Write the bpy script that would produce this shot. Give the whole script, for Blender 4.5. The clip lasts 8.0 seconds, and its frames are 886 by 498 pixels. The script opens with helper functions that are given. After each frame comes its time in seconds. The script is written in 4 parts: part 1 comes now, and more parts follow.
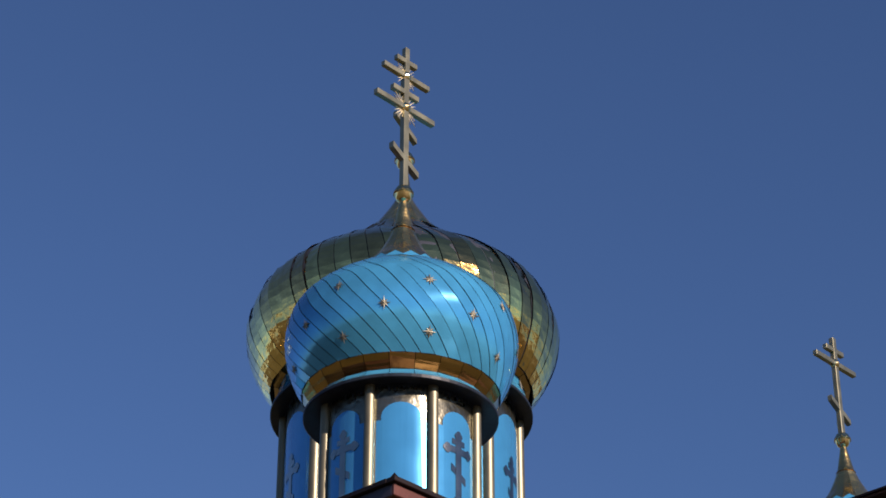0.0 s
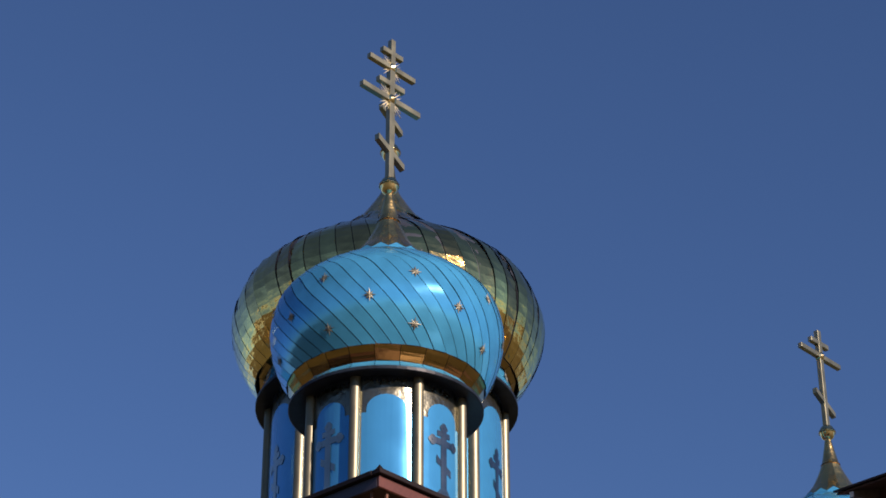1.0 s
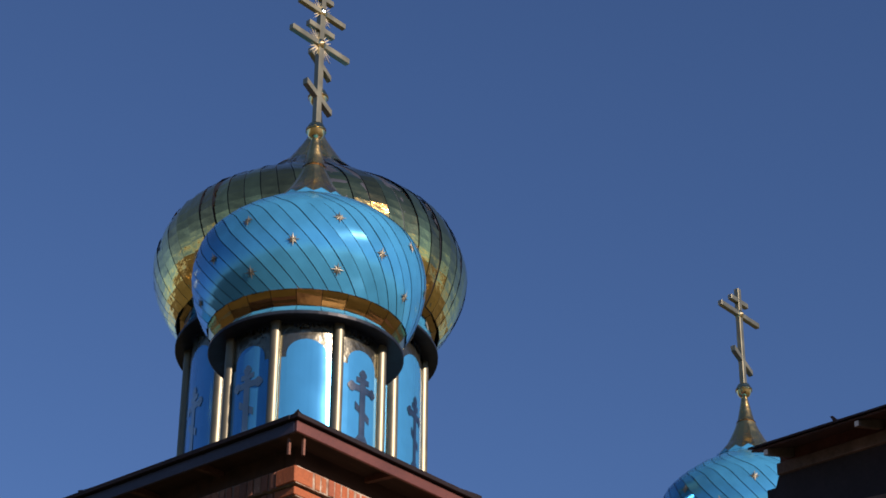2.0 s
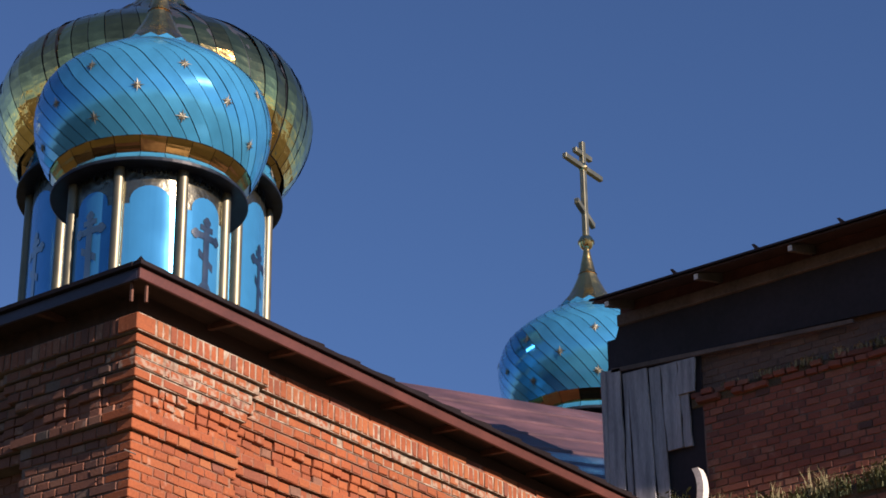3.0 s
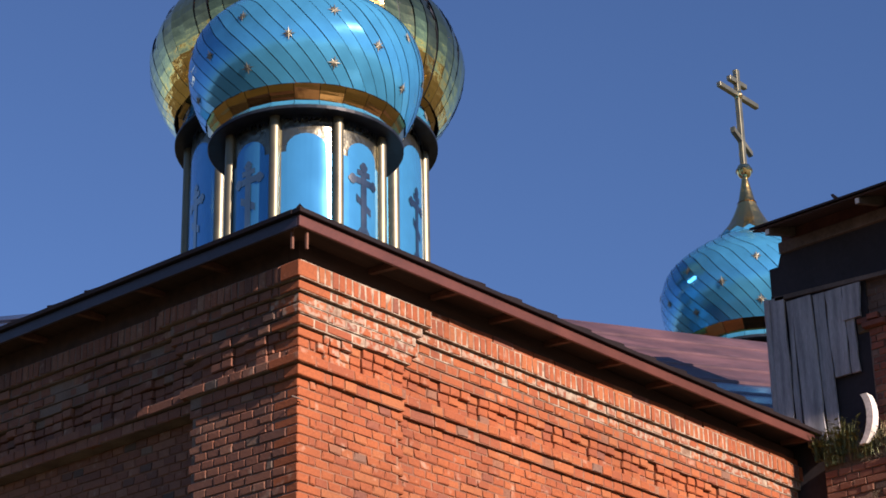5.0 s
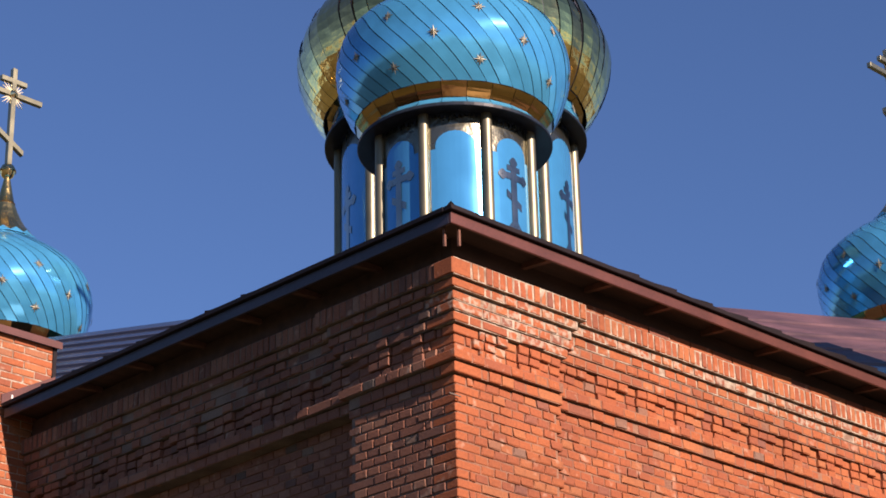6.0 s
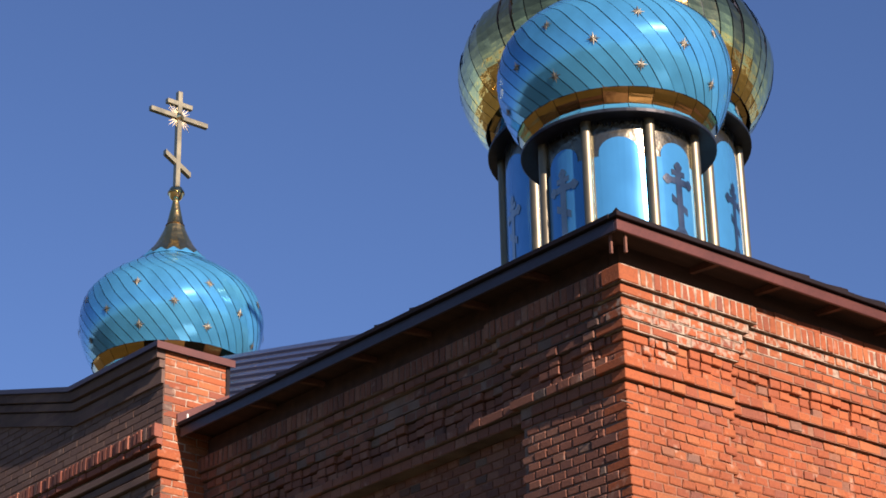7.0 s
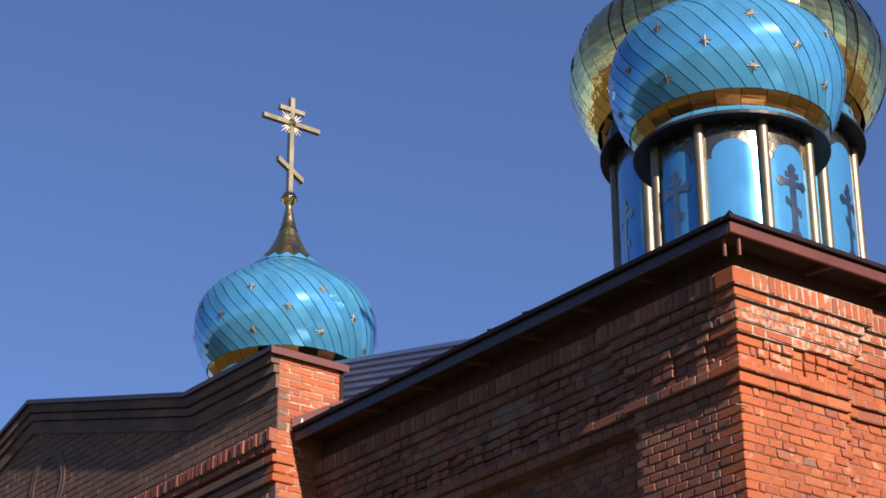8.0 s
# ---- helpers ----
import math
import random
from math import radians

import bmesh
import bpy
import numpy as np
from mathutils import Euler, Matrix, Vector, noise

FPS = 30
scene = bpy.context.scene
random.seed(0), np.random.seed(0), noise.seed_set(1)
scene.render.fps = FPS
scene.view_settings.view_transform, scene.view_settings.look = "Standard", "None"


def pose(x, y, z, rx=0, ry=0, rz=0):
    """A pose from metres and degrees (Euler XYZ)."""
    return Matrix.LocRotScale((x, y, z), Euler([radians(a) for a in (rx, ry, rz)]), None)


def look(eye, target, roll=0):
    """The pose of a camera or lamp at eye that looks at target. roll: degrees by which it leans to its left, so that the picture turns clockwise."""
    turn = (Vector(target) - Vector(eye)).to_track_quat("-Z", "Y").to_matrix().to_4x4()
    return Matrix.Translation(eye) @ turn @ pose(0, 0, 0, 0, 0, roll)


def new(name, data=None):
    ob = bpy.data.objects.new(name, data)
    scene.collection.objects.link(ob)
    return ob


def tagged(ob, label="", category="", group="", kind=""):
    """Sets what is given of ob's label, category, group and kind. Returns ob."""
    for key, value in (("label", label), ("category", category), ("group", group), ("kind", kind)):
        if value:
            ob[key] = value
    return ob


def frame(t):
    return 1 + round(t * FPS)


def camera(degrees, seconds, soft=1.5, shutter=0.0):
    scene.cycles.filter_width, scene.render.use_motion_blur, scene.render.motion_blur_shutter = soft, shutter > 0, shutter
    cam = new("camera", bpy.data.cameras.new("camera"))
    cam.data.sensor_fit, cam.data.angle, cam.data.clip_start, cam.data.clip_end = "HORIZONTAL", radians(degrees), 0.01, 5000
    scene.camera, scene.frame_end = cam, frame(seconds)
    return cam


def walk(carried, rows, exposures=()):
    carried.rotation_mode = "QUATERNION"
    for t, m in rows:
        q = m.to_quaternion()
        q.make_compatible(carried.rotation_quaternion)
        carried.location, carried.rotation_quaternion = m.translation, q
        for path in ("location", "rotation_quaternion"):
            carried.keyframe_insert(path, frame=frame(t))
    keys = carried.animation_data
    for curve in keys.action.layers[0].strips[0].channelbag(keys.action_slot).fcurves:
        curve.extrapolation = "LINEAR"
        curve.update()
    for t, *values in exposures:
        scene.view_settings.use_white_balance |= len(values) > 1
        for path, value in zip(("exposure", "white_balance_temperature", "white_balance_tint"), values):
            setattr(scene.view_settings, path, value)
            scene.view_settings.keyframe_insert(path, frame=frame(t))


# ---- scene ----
cam = camera(22.60, 8.0, soft=1.7)
EYE = (-10.880, -10.806, 1.6)
PATH = [
    (0, 121.439, -0.056, -46.614),
    (0.5, 121.300, 0.056, -46.713),
    (1, 121.236, 0.053, -46.984),
    (1.2, 121.150, -0.077, -47.235),
    (1.5, 120.868, -0.332, -47.912),
    (1.8, 120.399, -0.524, -48.824),
    (2, 119.902, -0.502, -49.587),
    (2.2, 118.861, -0.183, -50.812),
    (3.3, 115.607, 0.749, -53.729),
    (3.5, 115.411, 0.848, -53.613),
    (3.8, 115.099, 0.797, -53.025),
    (4, 114.975, 0.855, -52.427),
    (4.2, 114.935, 0.813, -51.784),
    (5.3, 114.397, 1.142, -47.566),
    (5.5, 114.418, 1.141, -46.732),
    (6, 114.439, 1.229, -44.390),
    (6.2, 114.451, 1.275, -43.272),
    (6.5, 114.594, 1.288, -41.780),
    (7, 114.788, 1.135, -39.703),
    (7.2, 114.805, 1.204, -38.540),
    (7.5, 114.684, 1.033, -37.092),
    (7.8, 114.787, 0.523, -36.660),
    (8, 114.926, 0.253, -36.912),
]
EXPOSURES = [(0.0, 0.93, 6500, 23), (2.2, 0.94, 6500, 23), (3.5, 1.16, 6500, 24), (5.5, 1.27, 6600, 26), (8.0, 1.36, 6750, 29)]
walk(cam, [(t, pose(*EYE, rx, ry, rz)) for t, rx, ry, rz in PATH], EXPOSURES)

# ---- light ----
SUN_DIR = Vector((-0.102, -0.90, 0.385)).normalized()
world = bpy.data.worlds.new("sky")
scene.world = world
world.use_nodes = True
wn = world.node_tree.nodes
wl = world.node_tree.links
sky = wn.new("ShaderNodeTexSky")
sky.sky_type = "NISHITA"
sky.sun_disc = False
sky.sun_elevation = math.asin(SUN_DIR.z)
sky.sun_rotation = math.atan2(SUN_DIR.x, SUN_DIR.y)
sky.altitude = 200
sky.air_density = 1.0
sky.dust_density = 0.2
sky.ozone_density = 7.0
wn["Background"].inputs["Strength"].default_value = 0.05
wl.new(sky.outputs[0], wn["Background"].inputs["Color"])
sun = new("sun", bpy.data.lights.new("sun", "SUN"))
sun.data.energy = 4.7
sun.data.angle = radians(0.55)
sun.data.color = (1.0, 0.86, 0.70)
sun.matrix_world = look(SUN_DIR * 60, (0, 0, 0))


# ---- materials ----
def material(name, rough=0.6, metal=0.0):
    m = bpy.data.materials.new(name)
    m.use_nodes = True
    b = m.node_tree.nodes["Principled BSDF"]
    b.inputs["Roughness"].default_value = rough
    b.inputs["Metallic"].default_value = metal
    return m, m.node_tree.nodes, m.node_tree.links, b


def ramp(n, stops):
    r = n.new("ShaderNodeValToRGB")
    e = r.color_ramp.elements
    while len(e) < len(stops):
        e.new(0.5)
    for i, (p, c) in enumerate(stops):
        e[i].position, e[i].color = p, (*c, 1)
    return r


def noise_tex(n, l, scale, detail=4.0, coord="Object", stretch=None):
    tc = n.new("ShaderNodeTexCoord")
    t = n.new("ShaderNodeTexNoise")
    t.inputs["Scale"].default_value = scale
    t.inputs["Detail"].default_value = detail
    if coord == "World":
        g = n.new("ShaderNodeNewGeometry")
        src = g.outputs["Position"]
    else:
        src = tc.outputs[coord]
    if stretch:
        mp = n.new("ShaderNodeMapping")
        mp.inputs["Scale"].default_value = stretch
        l.new(src, mp.inputs[0])
        src = mp.outputs[0]
    l.new(src, t.inputs["Vector"])
    return t


def mixed(n, l, a, b, fac, mode="MIX"):
    mx = n.new("ShaderNodeMix")
    mx.data_type, mx.blend_type = "RGBA", mode
    for sock, v in ((0, fac), (6, a), (7, b)):
        if isinstance(v, (int, float)):
            mx.inputs[sock].default_value = v
        elif isinstance(v, tuple):
            mx.inputs[sock].default_value = (*v, 1)
        else:
            l.new(v, mx.inputs[sock])
    return mx.outputs[2]


def bumped(n, l, bsdf, height, strength=0.4, distance=0.004):
    b = n.new("ShaderNodeBump")
    b.inputs["Strength"].default_value = strength
    b.inputs["Distance"].default_value = distance
    l.new(height, b.inputs["Height"])
    l.new(b.outputs[0], bsdf.inputs["Normal"])


def stained(name, stops, scale, rough=0.6, metal=0.0, fine=40.0, bump=0.3, dist=0.003, stretch=None):
    m, n, l, b = material(name, rough, metal)
    t = noise_tex(n, l, scale, 6, "World", stretch)
    r = ramp(n, stops)
    l.new(t.outputs[0], r.inputs[0])
    f = noise_tex(n, l, fine, 3, "World", stretch)
    fr = ramp(n, [(0.3, (0.78, 0.78, 0.78)), (0.7, (1.1, 1.1, 1.1))])
    l.new(f.outputs[0], fr.inputs[0])
    l.new(mixed(n, l, r.outputs[0], fr.outputs[0], 1.0, "MULTIPLY"), b.inputs["Base Color"])
    bumped(n, l, b, f.outputs[0], bump, dist)
    return m


def brick_mat(name, joined, tones=((0.15, 0.057, 0.037), (0.200, 0.054, 0.021), (0.230, 0.059, 0.018), (0.256, 0.068, 0.018), (0.270, 0.091, 0.031), (0.14, 0.077, 0.053))):
    m, n, l, b = material(name, 0.85)
    if joined:
        g = n.new("ShaderNodeNewGeometry")
        rnd = g.outputs["Random Per Island"]
    else:
        g = n.new("ShaderNodeObjectInfo")
        rnd = g.outputs["Random"]
    r = ramp(n, list(zip((0.0, 0.045, 0.25, 0.7, 0.965, 1.0), tones)))
    l.new(rnd, r.inputs[0])
    big = noise_tex(n, l, 1.1, 5, "World")
    br = ramp(n, [(0.32, (0.7, 0.72, 0.75)), (0.62, (1.05, 1.03, 1.0))])
    l.new(big.outputs[0], br.inputs[0])
    c = mixed(n, l, r.outputs[0], br.outputs[0], 0.8, "MULTIPLY")
    fine = noise_tex(n, l, 55, 5, "World")
    fr = ramp(n, [(0.3, (0.80, 0.78, 0.78)), (0.68, (1.08, 1.08, 1.08))])
    l.new(fine.outputs[0], fr.inputs[0])
    c = mixed(n, l, c, fr.outputs[0], 1.0, "MULTIPLY")
    lime = noise_tex(n, l, 9, 6, "World")
    lr = ramp(n, [(0.62, (0, 0, 0)), (0.76, (0.4, 0.4, 0.4))])
    l.new(lime.outputs[0], lr.inputs[0])
    c = mixed(n, l, c, (0.40, 0.32, 0.24), lr.outputs[0])
    l.new(c, b.inputs["Base Color"])
    bumped(n, l, b, fine.outputs[0], 0.45, 0.006)
    return m


BRICK = brick_mat("brick_single", False)
BRICK_J = brick_mat("brick_joined", True)

OLD_TONES = ((0.075, 0.040, 0.030), (0.131, 0.048, 0.030), (0.188, 0.060, 0.034), (0.219, 0.070, 0.039), (0.237, 0.098, 0.057), (0.150, 0.094, 0.069))
BRICK_OLD = brick_mat("old_brick_single", False, OLD_TONES)
BRICK_OLD_J = brick_mat("old_brick_joined", True, OLD_TONES)
# Grey tones: real on the upper wing, shade in colour on the gable.
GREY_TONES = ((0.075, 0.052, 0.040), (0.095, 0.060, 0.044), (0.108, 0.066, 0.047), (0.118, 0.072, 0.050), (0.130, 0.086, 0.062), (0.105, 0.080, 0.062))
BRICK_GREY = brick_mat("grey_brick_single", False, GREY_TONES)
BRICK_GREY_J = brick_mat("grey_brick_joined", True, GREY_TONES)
# Darker copy of the brick tones, with the west wall's shade in the colour.
SHADED_TONES = ((0.057, 0.045, 0.036), (0.108, 0.048, 0.031), (0.150, 0.058, 0.033), (0.171, 0.068, 0.037), (0.196, 0.096, 0.058), (0.127, 0.099, 0.074))
BRICK_SHADED = brick_mat("shaded_brick_single", False, SHADED_TONES)
BRICK_SHADED_J = brick_mat("shaded_brick_joined", True, SHADED_TONES)


def lime_brick(name, joined):
    m = brick_mat(name, joined)
    n = m.node_tree.nodes
    for x in n:
        if x.type == "MIX" and x.blend_type == "MIX":
            x.inputs[7].default_value = (0.275, 0.240, 0.185, 1)
        if x.type == "VALTORGB" and abs(x.color_ramp.elements[0].position - 0.62) < 0.001:
            x.color_ramp.elements[0].position, x.color_ramp.elements[1].position = 0.47, 0.60
            x.color_ramp.elements[1].color = (0.66, 0.66, 0.66, 1)
        if x.type == "TEX_NOISE" and abs(x.inputs["Scale"].default_value - 9) < 0.01:
            x.inputs["Scale"].default_value = 20
    return m


BRICK_LIME = lime_brick("brick_limed", False)
BRICK_LIME_J = lime_brick("brick_limed_joined", True)
MORTAR = stained("mortar", [(0.3, (0.13, 0.052, 0.030)), (0.6, (0.20, 0.100, 0.060))], 3.0, 0.95, fine=60, bump=0.7, dist=0.008)
MORTAR_PALE = stained("mortar_pale", [(0.36, (0.16, 0.095, 0.062)), (0.64, (0.32, 0.27, 0.205))], 13.0, 0.95, fine=60, bump=0.7, dist=0.008)

# Dark mortar: old on the wing, shade in the colour on west faces.
MORTAR_OLD_SHADE = stained("mortar_old_shade", [(0.3, (0.06, 0.042, 0.034)), (0.6, (0.15, 0.11, 0.085))], 3.0, 0.95, fine=60, bump=0.7, dist=0.008)


def far_brick(name, tone):
    m, n, l, b = material(name, 0.9)
    g = n.new("ShaderNodeNewGeometry")
    sep = n.new("ShaderNodeSeparateXYZ")
    l.new(g.outputs["Position"], sep.inputs[0])
    add = n.new("ShaderNodeMath")
    l.new(sep.outputs[0], add.inputs[0])
    l.new(sep.outputs[1], add.inputs[1])
    comb = n.new("ShaderNodeCombineXYZ")
    l.new(add.outputs[0], comb.inputs[0])
    l.new(sep.outputs[2], comb.inputs[1])
    t = n.new("ShaderNodeTexBrick")
    t.inputs["Scale"].default_value = 1.0
    t.inputs["Brick Width"].default_value, t.inputs["Row Height"].default_value = 0.26, 0.0745
    t.inputs["Mortar Size"].default_value = 0.007
    t.inputs["Color1"].default_value = (*tone, 1)
    t.inputs["Color2"].default_value = (tone[0] * 0.65, tone[1] * 0.6, tone[2] * 0.7, 1)
    t.inputs["Mortar"].default_value = (0.11, 0.075, 0.055, 1)
    l.new(comb.outputs[0], t.inputs["Vector"])
    big = noise_tex(n, l, 1.4, 6, "World")
    br = ramp(n, [(0.3, (0.5, 0.5, 0.5)), (0.65, (1.1, 1.08, 1.05))])
    l.new(big.outputs[0], br.inputs[0])
    l.new(mixed(n, l, t.outputs[0], br.outputs[0], 1.0, "MULTIPLY"), b.inputs["Base Color"])
    bumped(n, l, b, t.outputs["Fac"], -0.4, 0.008)
    return m


FAR_BRICK = far_brick("brickwork", (0.15, 0.052, 0.032))
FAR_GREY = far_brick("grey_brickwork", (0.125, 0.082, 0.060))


def sheet(name, colour, rough, metal, vary, bump_scale=1.6, bump=0.12, joined=True, dirt_low=0.86, wrinkle=2.0):
    """Thin polished metal sheet with slight dents and a tone of its own for each piece."""
    m, n, l, b = material(name, rough, metal)
    g = n.new("ShaderNodeNewGeometry")
    lo = tuple(c * (1 - vary) for c in colour)
    hi = tuple(min(1, c * (1 + vary)) for c in colour)
    r = ramp(n, [(0.0, lo), (1.0, hi)])
    if joined:
        l.new(g.outputs["Random Per Island"], r.inputs[0])
    else:
        oi = n.new("ShaderNodeObjectInfo")
        l.new(oi.outputs["Random"], r.inputs[0])
    dirt = noise_tex(n, l, 3.5, 6, "World")
    dr = ramp(n, [(0.35, (dirt_low, dirt_low, dirt_low)), (0.65, (1.03, 1.03, 1.03))])
    l.new(dirt.outputs[0], dr.inputs[0])
    l.new(mixed(n, l, r.outputs[0], dr.outputs[0], 1.0, "MULTIPLY"), b.inputs["Base Color"])
    rr = n.new("ShaderNodeMapRange")
    rr.inputs[3].default_value, rr.inputs[4].default_value = rough * 0.8, rough * 1.3
    l.new(dirt.outputs[0], rr.inputs[0])
    l.new(rr.outputs[0], b.inputs["Roughness"])
    wav = noise_tex(n, l, bump_scale, wrinkle, "World")
    bumped(n, l, b, wav.outputs[0], bump, 0.05)
    return m


BLUE = sheet("blue_sheet", (0.054, 0.315, 0.545), 0.115, 0.52, 0.07, 1.2, 0.015, False)
GOLD = sheet("gold_sheet", (0.98, 0.60, 0.20), 0.095, 1.0, 0.24, 3.0, 0.55, False, 0.80, 4.0)
GOLD_TRIM = sheet("gold_trim", (0.86, 0.66, 0.32), 0.10, 1.0, 0.05, 6.0, 0.05)
GOLD_BAND = sheet("gold_band", (0.50, 0.31, 0.10), 0.10, 1.0, 0.12, 4.0, 0.05)
CROSS_GOLD = sheet("cross_gold", (0.32, 0.305, 0.20), 0.38, 1.0, 0.05, 6.0, 0.05)
STAR_GOLD = sheet("star_gold", (0.20, 0.19, 0.145), 0.55, 1.0, 0.05, 6.0, 0.05, False)
RAY_GOLD = sheet("ray_gold", (0.80, 0.70, 0.46), 0.40, 1.0, 0.05, 6.0, 0.05, False)
SPIRE_GOLD = sheet("spire_gold", (0.92, 0.615, 0.23), 0.21, 1.0, 0.20, 6.0, 0.6, False, 0.82, 4.0)
COLUMN_GOLD = sheet("column_gold", (0.178, 0.165, 0.112), 0.46, 0.85, 0.05, 6.0, 0.05)
PANEL_BLUE = sheet("panel_blue", (0.050, 0.285, 0.52), 0.18, 0.55, 0.02, 1.2, 0.012, True, 0.96)
DRUM_GOLD = sheet("drum_gold", (0.21, 0.20, 0.145), 0.26, 0.95, 0.05, 7.0, 0.30)
PANEL_GREY = sheet("panel_silhouette", (0.36, 0.37, 0.33), 0.22, 1.0, 0.03, 5.0, 0.03)
SEAM = stained("seam_shadow", [(0.3, (0.008, 0.012, 0.02)), (0.7, (0.015, 0.02, 0.035))], 4.0, 0.6)
BLACK = stained("black_painted_metal", [(0.3, (0.008, 0.010, 0.014)), (0.7, (0.016, 0.024, 0.036))], 5.0, 0.4)
BLACK.node_tree.nodes["Principled BSDF"].inputs["Specular IOR Level"].default_value = 0.15
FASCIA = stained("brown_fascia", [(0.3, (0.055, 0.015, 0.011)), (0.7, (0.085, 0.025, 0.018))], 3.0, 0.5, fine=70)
FASCIA_EDGE = stained("dark_roof_edge", [(0.3, (0.007, 0.005, 0.006)), (0.7, (0.013, 0.009, 0.010))], 3.0, 0.6)
SOFFIT = stained("soffit_boards", [(0.3, (0.030, 0.014, 0.009)), (0.7, (0.062, 0.028, 0.018))], 2.0, 0.85, fine=30, stretch=(1, 6, 6))
FASCIA_EDGE.node_tree.nodes["Principled BSDF"].inputs["Specular IOR Level"].default_value = 0.15
# Dark, slightly violet metal: shade and sky tint are put into its colour.
COPING_SHADED = stained("shaded_coping_metal", [(0.3, (0.018, 0.014, 0.021)), (0.7, (0.032, 0.025, 0.038))], 2.0, 0.45, 0.0, fine=30, bump=0.08)
RAFTER = stained("rafter_wood", [(0.3, (0.08, 0.032, 0.02)), (0.7, (0.14, 0.058, 0.034))], 6.0, 0.8)
ROOF = stained("brown_roof_sheet", [(0.32, (0.040, 0.021, 0.025)), (0.66, (0.105, 0.052, 0.056))], 1.3, 0.5, 0.0, fine=9, bump=0.1, stretch=(0.55, 2.2, 1.0))
# Copy of the roof sheet with shade and sky tint in its colour.
ROOF_SHADED = stained("shaded_roof_sheet", [(0.3, (0.085, 0.076, 0.088)), (0.7, (0.12, 0.11, 0.125))], 1.5, 0.18, 0.8, fine=12, bump=0.1)
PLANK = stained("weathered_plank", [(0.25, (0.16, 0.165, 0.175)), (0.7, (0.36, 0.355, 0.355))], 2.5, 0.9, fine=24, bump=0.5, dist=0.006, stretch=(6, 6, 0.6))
FELT = stained("roofing_felt", [(0.3, (0.011, 0.009, 0.011)), (0.7, (0.020, 0.016, 0.020))], 2.5, 0.85, fine=20)
OLD_WOOD = stained("old_eave_wood", [(0.3, (0.07, 0.055, 0.045)), (0.7, (0.14, 0.105, 0.085))], 3.0, 0.9, fine=30)
STONE = stained("pale_plaster", [(0.3, (0.42, 0.40, 0.36)), (0.7, (0.62, 0.59, 0.54))], 7.0, 0.9)
SOIL = stained("ledge_soil", [(0.3, (0.05, 0.04, 0.025)), (0.7, (0.11, 0.085, 0.05))], 6.0, 1.0, fine=50, bump=1.0, dist=0.02)
LEAF = stained("green_weed", [(0.3, (0.045, 0.065, 0.020)), (0.65, (0.13, 0.14, 0.045))], 6.0, 0.7)
GRASS = stained("dry_grass", [(0.3, (0.085, 0.085, 0.033)), (0.62, (0.26, 0.215, 0.108))], 5.0, 0.8)
LAWN = stained("ground_grass", [(0.3, (0.040, 0.046, 0.016)), (0.7, (0.095, 0.082, 0.038))], 0.25, 1.0, fine=3, bump=0.6, dist=0.05)


# ---- mesh helpers ----
def linked(name, bm, mat, parent=None, label="", smooth=False):
    me = bpy.data.meshes.new(name)
    bm.to_mesh(me)
    bm.free()
    for mm in mat if isinstance(mat, (list, tuple)) else (mat,):
        me.materials.append(mm)
    if smooth:
        for p in me.polygons:
            p.use_smooth = True
    ob = new(name, me)
    ob.parent = parent
    if label:
        ob["label"] = label
    return ob


part = linked


def empty(name, at=(0, 0, 0), **tags):
    ob = new(name)
    ob.location = at
    return tagged(ob, **tags)


def add_box(bm, lo, hi, bevel=0.0, mat=0):
    vs = [bm.verts.new((x, y, z)) for z in (lo[2], hi[2]) for y in (lo[1], hi[1]) for x in (lo[0], hi[0])]
    fs = []
    for ix in ((0, 2, 3, 1), (4, 5, 7, 6), (0, 1, 5, 4), (2, 6, 7, 3), (0, 4, 6, 2), (1, 3, 7, 5)):
        f = bm.faces.new([vs[i] for i in ix])
        f.material_index = mat
        fs.append(f)
    if bevel:
        bmesh.ops.bevel(bm, geom=list({e for f in fs for e in f.edges}), offset=bevel, segments=1, affect="EDGES")
    return vs


def box(lo, hi, bevel=0.0):
    bm = bmesh.new()
    add_box(bm, lo, hi, bevel)
    return bm


def add_prism(bm, pts, depth):
    """Closed prism: the loop pts (Vectors) pushed along depth."""
    a = [bm.verts.new(p) for p in pts]
    b = [bm.verts.new(Vector(p) + Vector(depth)) for p in pts]
    bm.faces.new(a)
    bm.faces.new(b[::-1])
    for i in range(len(a)):
        j = (i + 1) % len(a)
        bm.faces.new((a[j], a[i], b[i], b[j]))
    bmesh.ops.recalc_face_normals(bm, faces=bm.faces)


def prism(pts, depth):
    bm = bmesh.new()
    add_prism(bm, [Vector(p) for p in pts], Vector(depth))
    return bm


def lathe(profile, n=48, a0=0.0, a1=2 * math.pi):
    """Surface of revolution from (radius, z) rows."""
    bm = bmesh.new()
    full = abs(a1 - a0 - 2 * math.pi) < 1e-6
    cols = n if full else n + 1
    rings = [[bm.verts.new((r * math.cos(a0 + (a1 - a0) * k / n), r * math.sin(a0 + (a1 - a0) * k / n), z)) for k in range(cols)] for r, z in profile]
    for i in range(len(rings) - 1):
        for k in range(n):
            k2 = (k + 1) % cols
            bm.faces.new((rings[i][k], rings[i + 1][k], rings[i + 1][k2], rings[i][k2]))
    bmesh.ops.recalc_face_normals(bm, faces=bm.faces)
    return bm


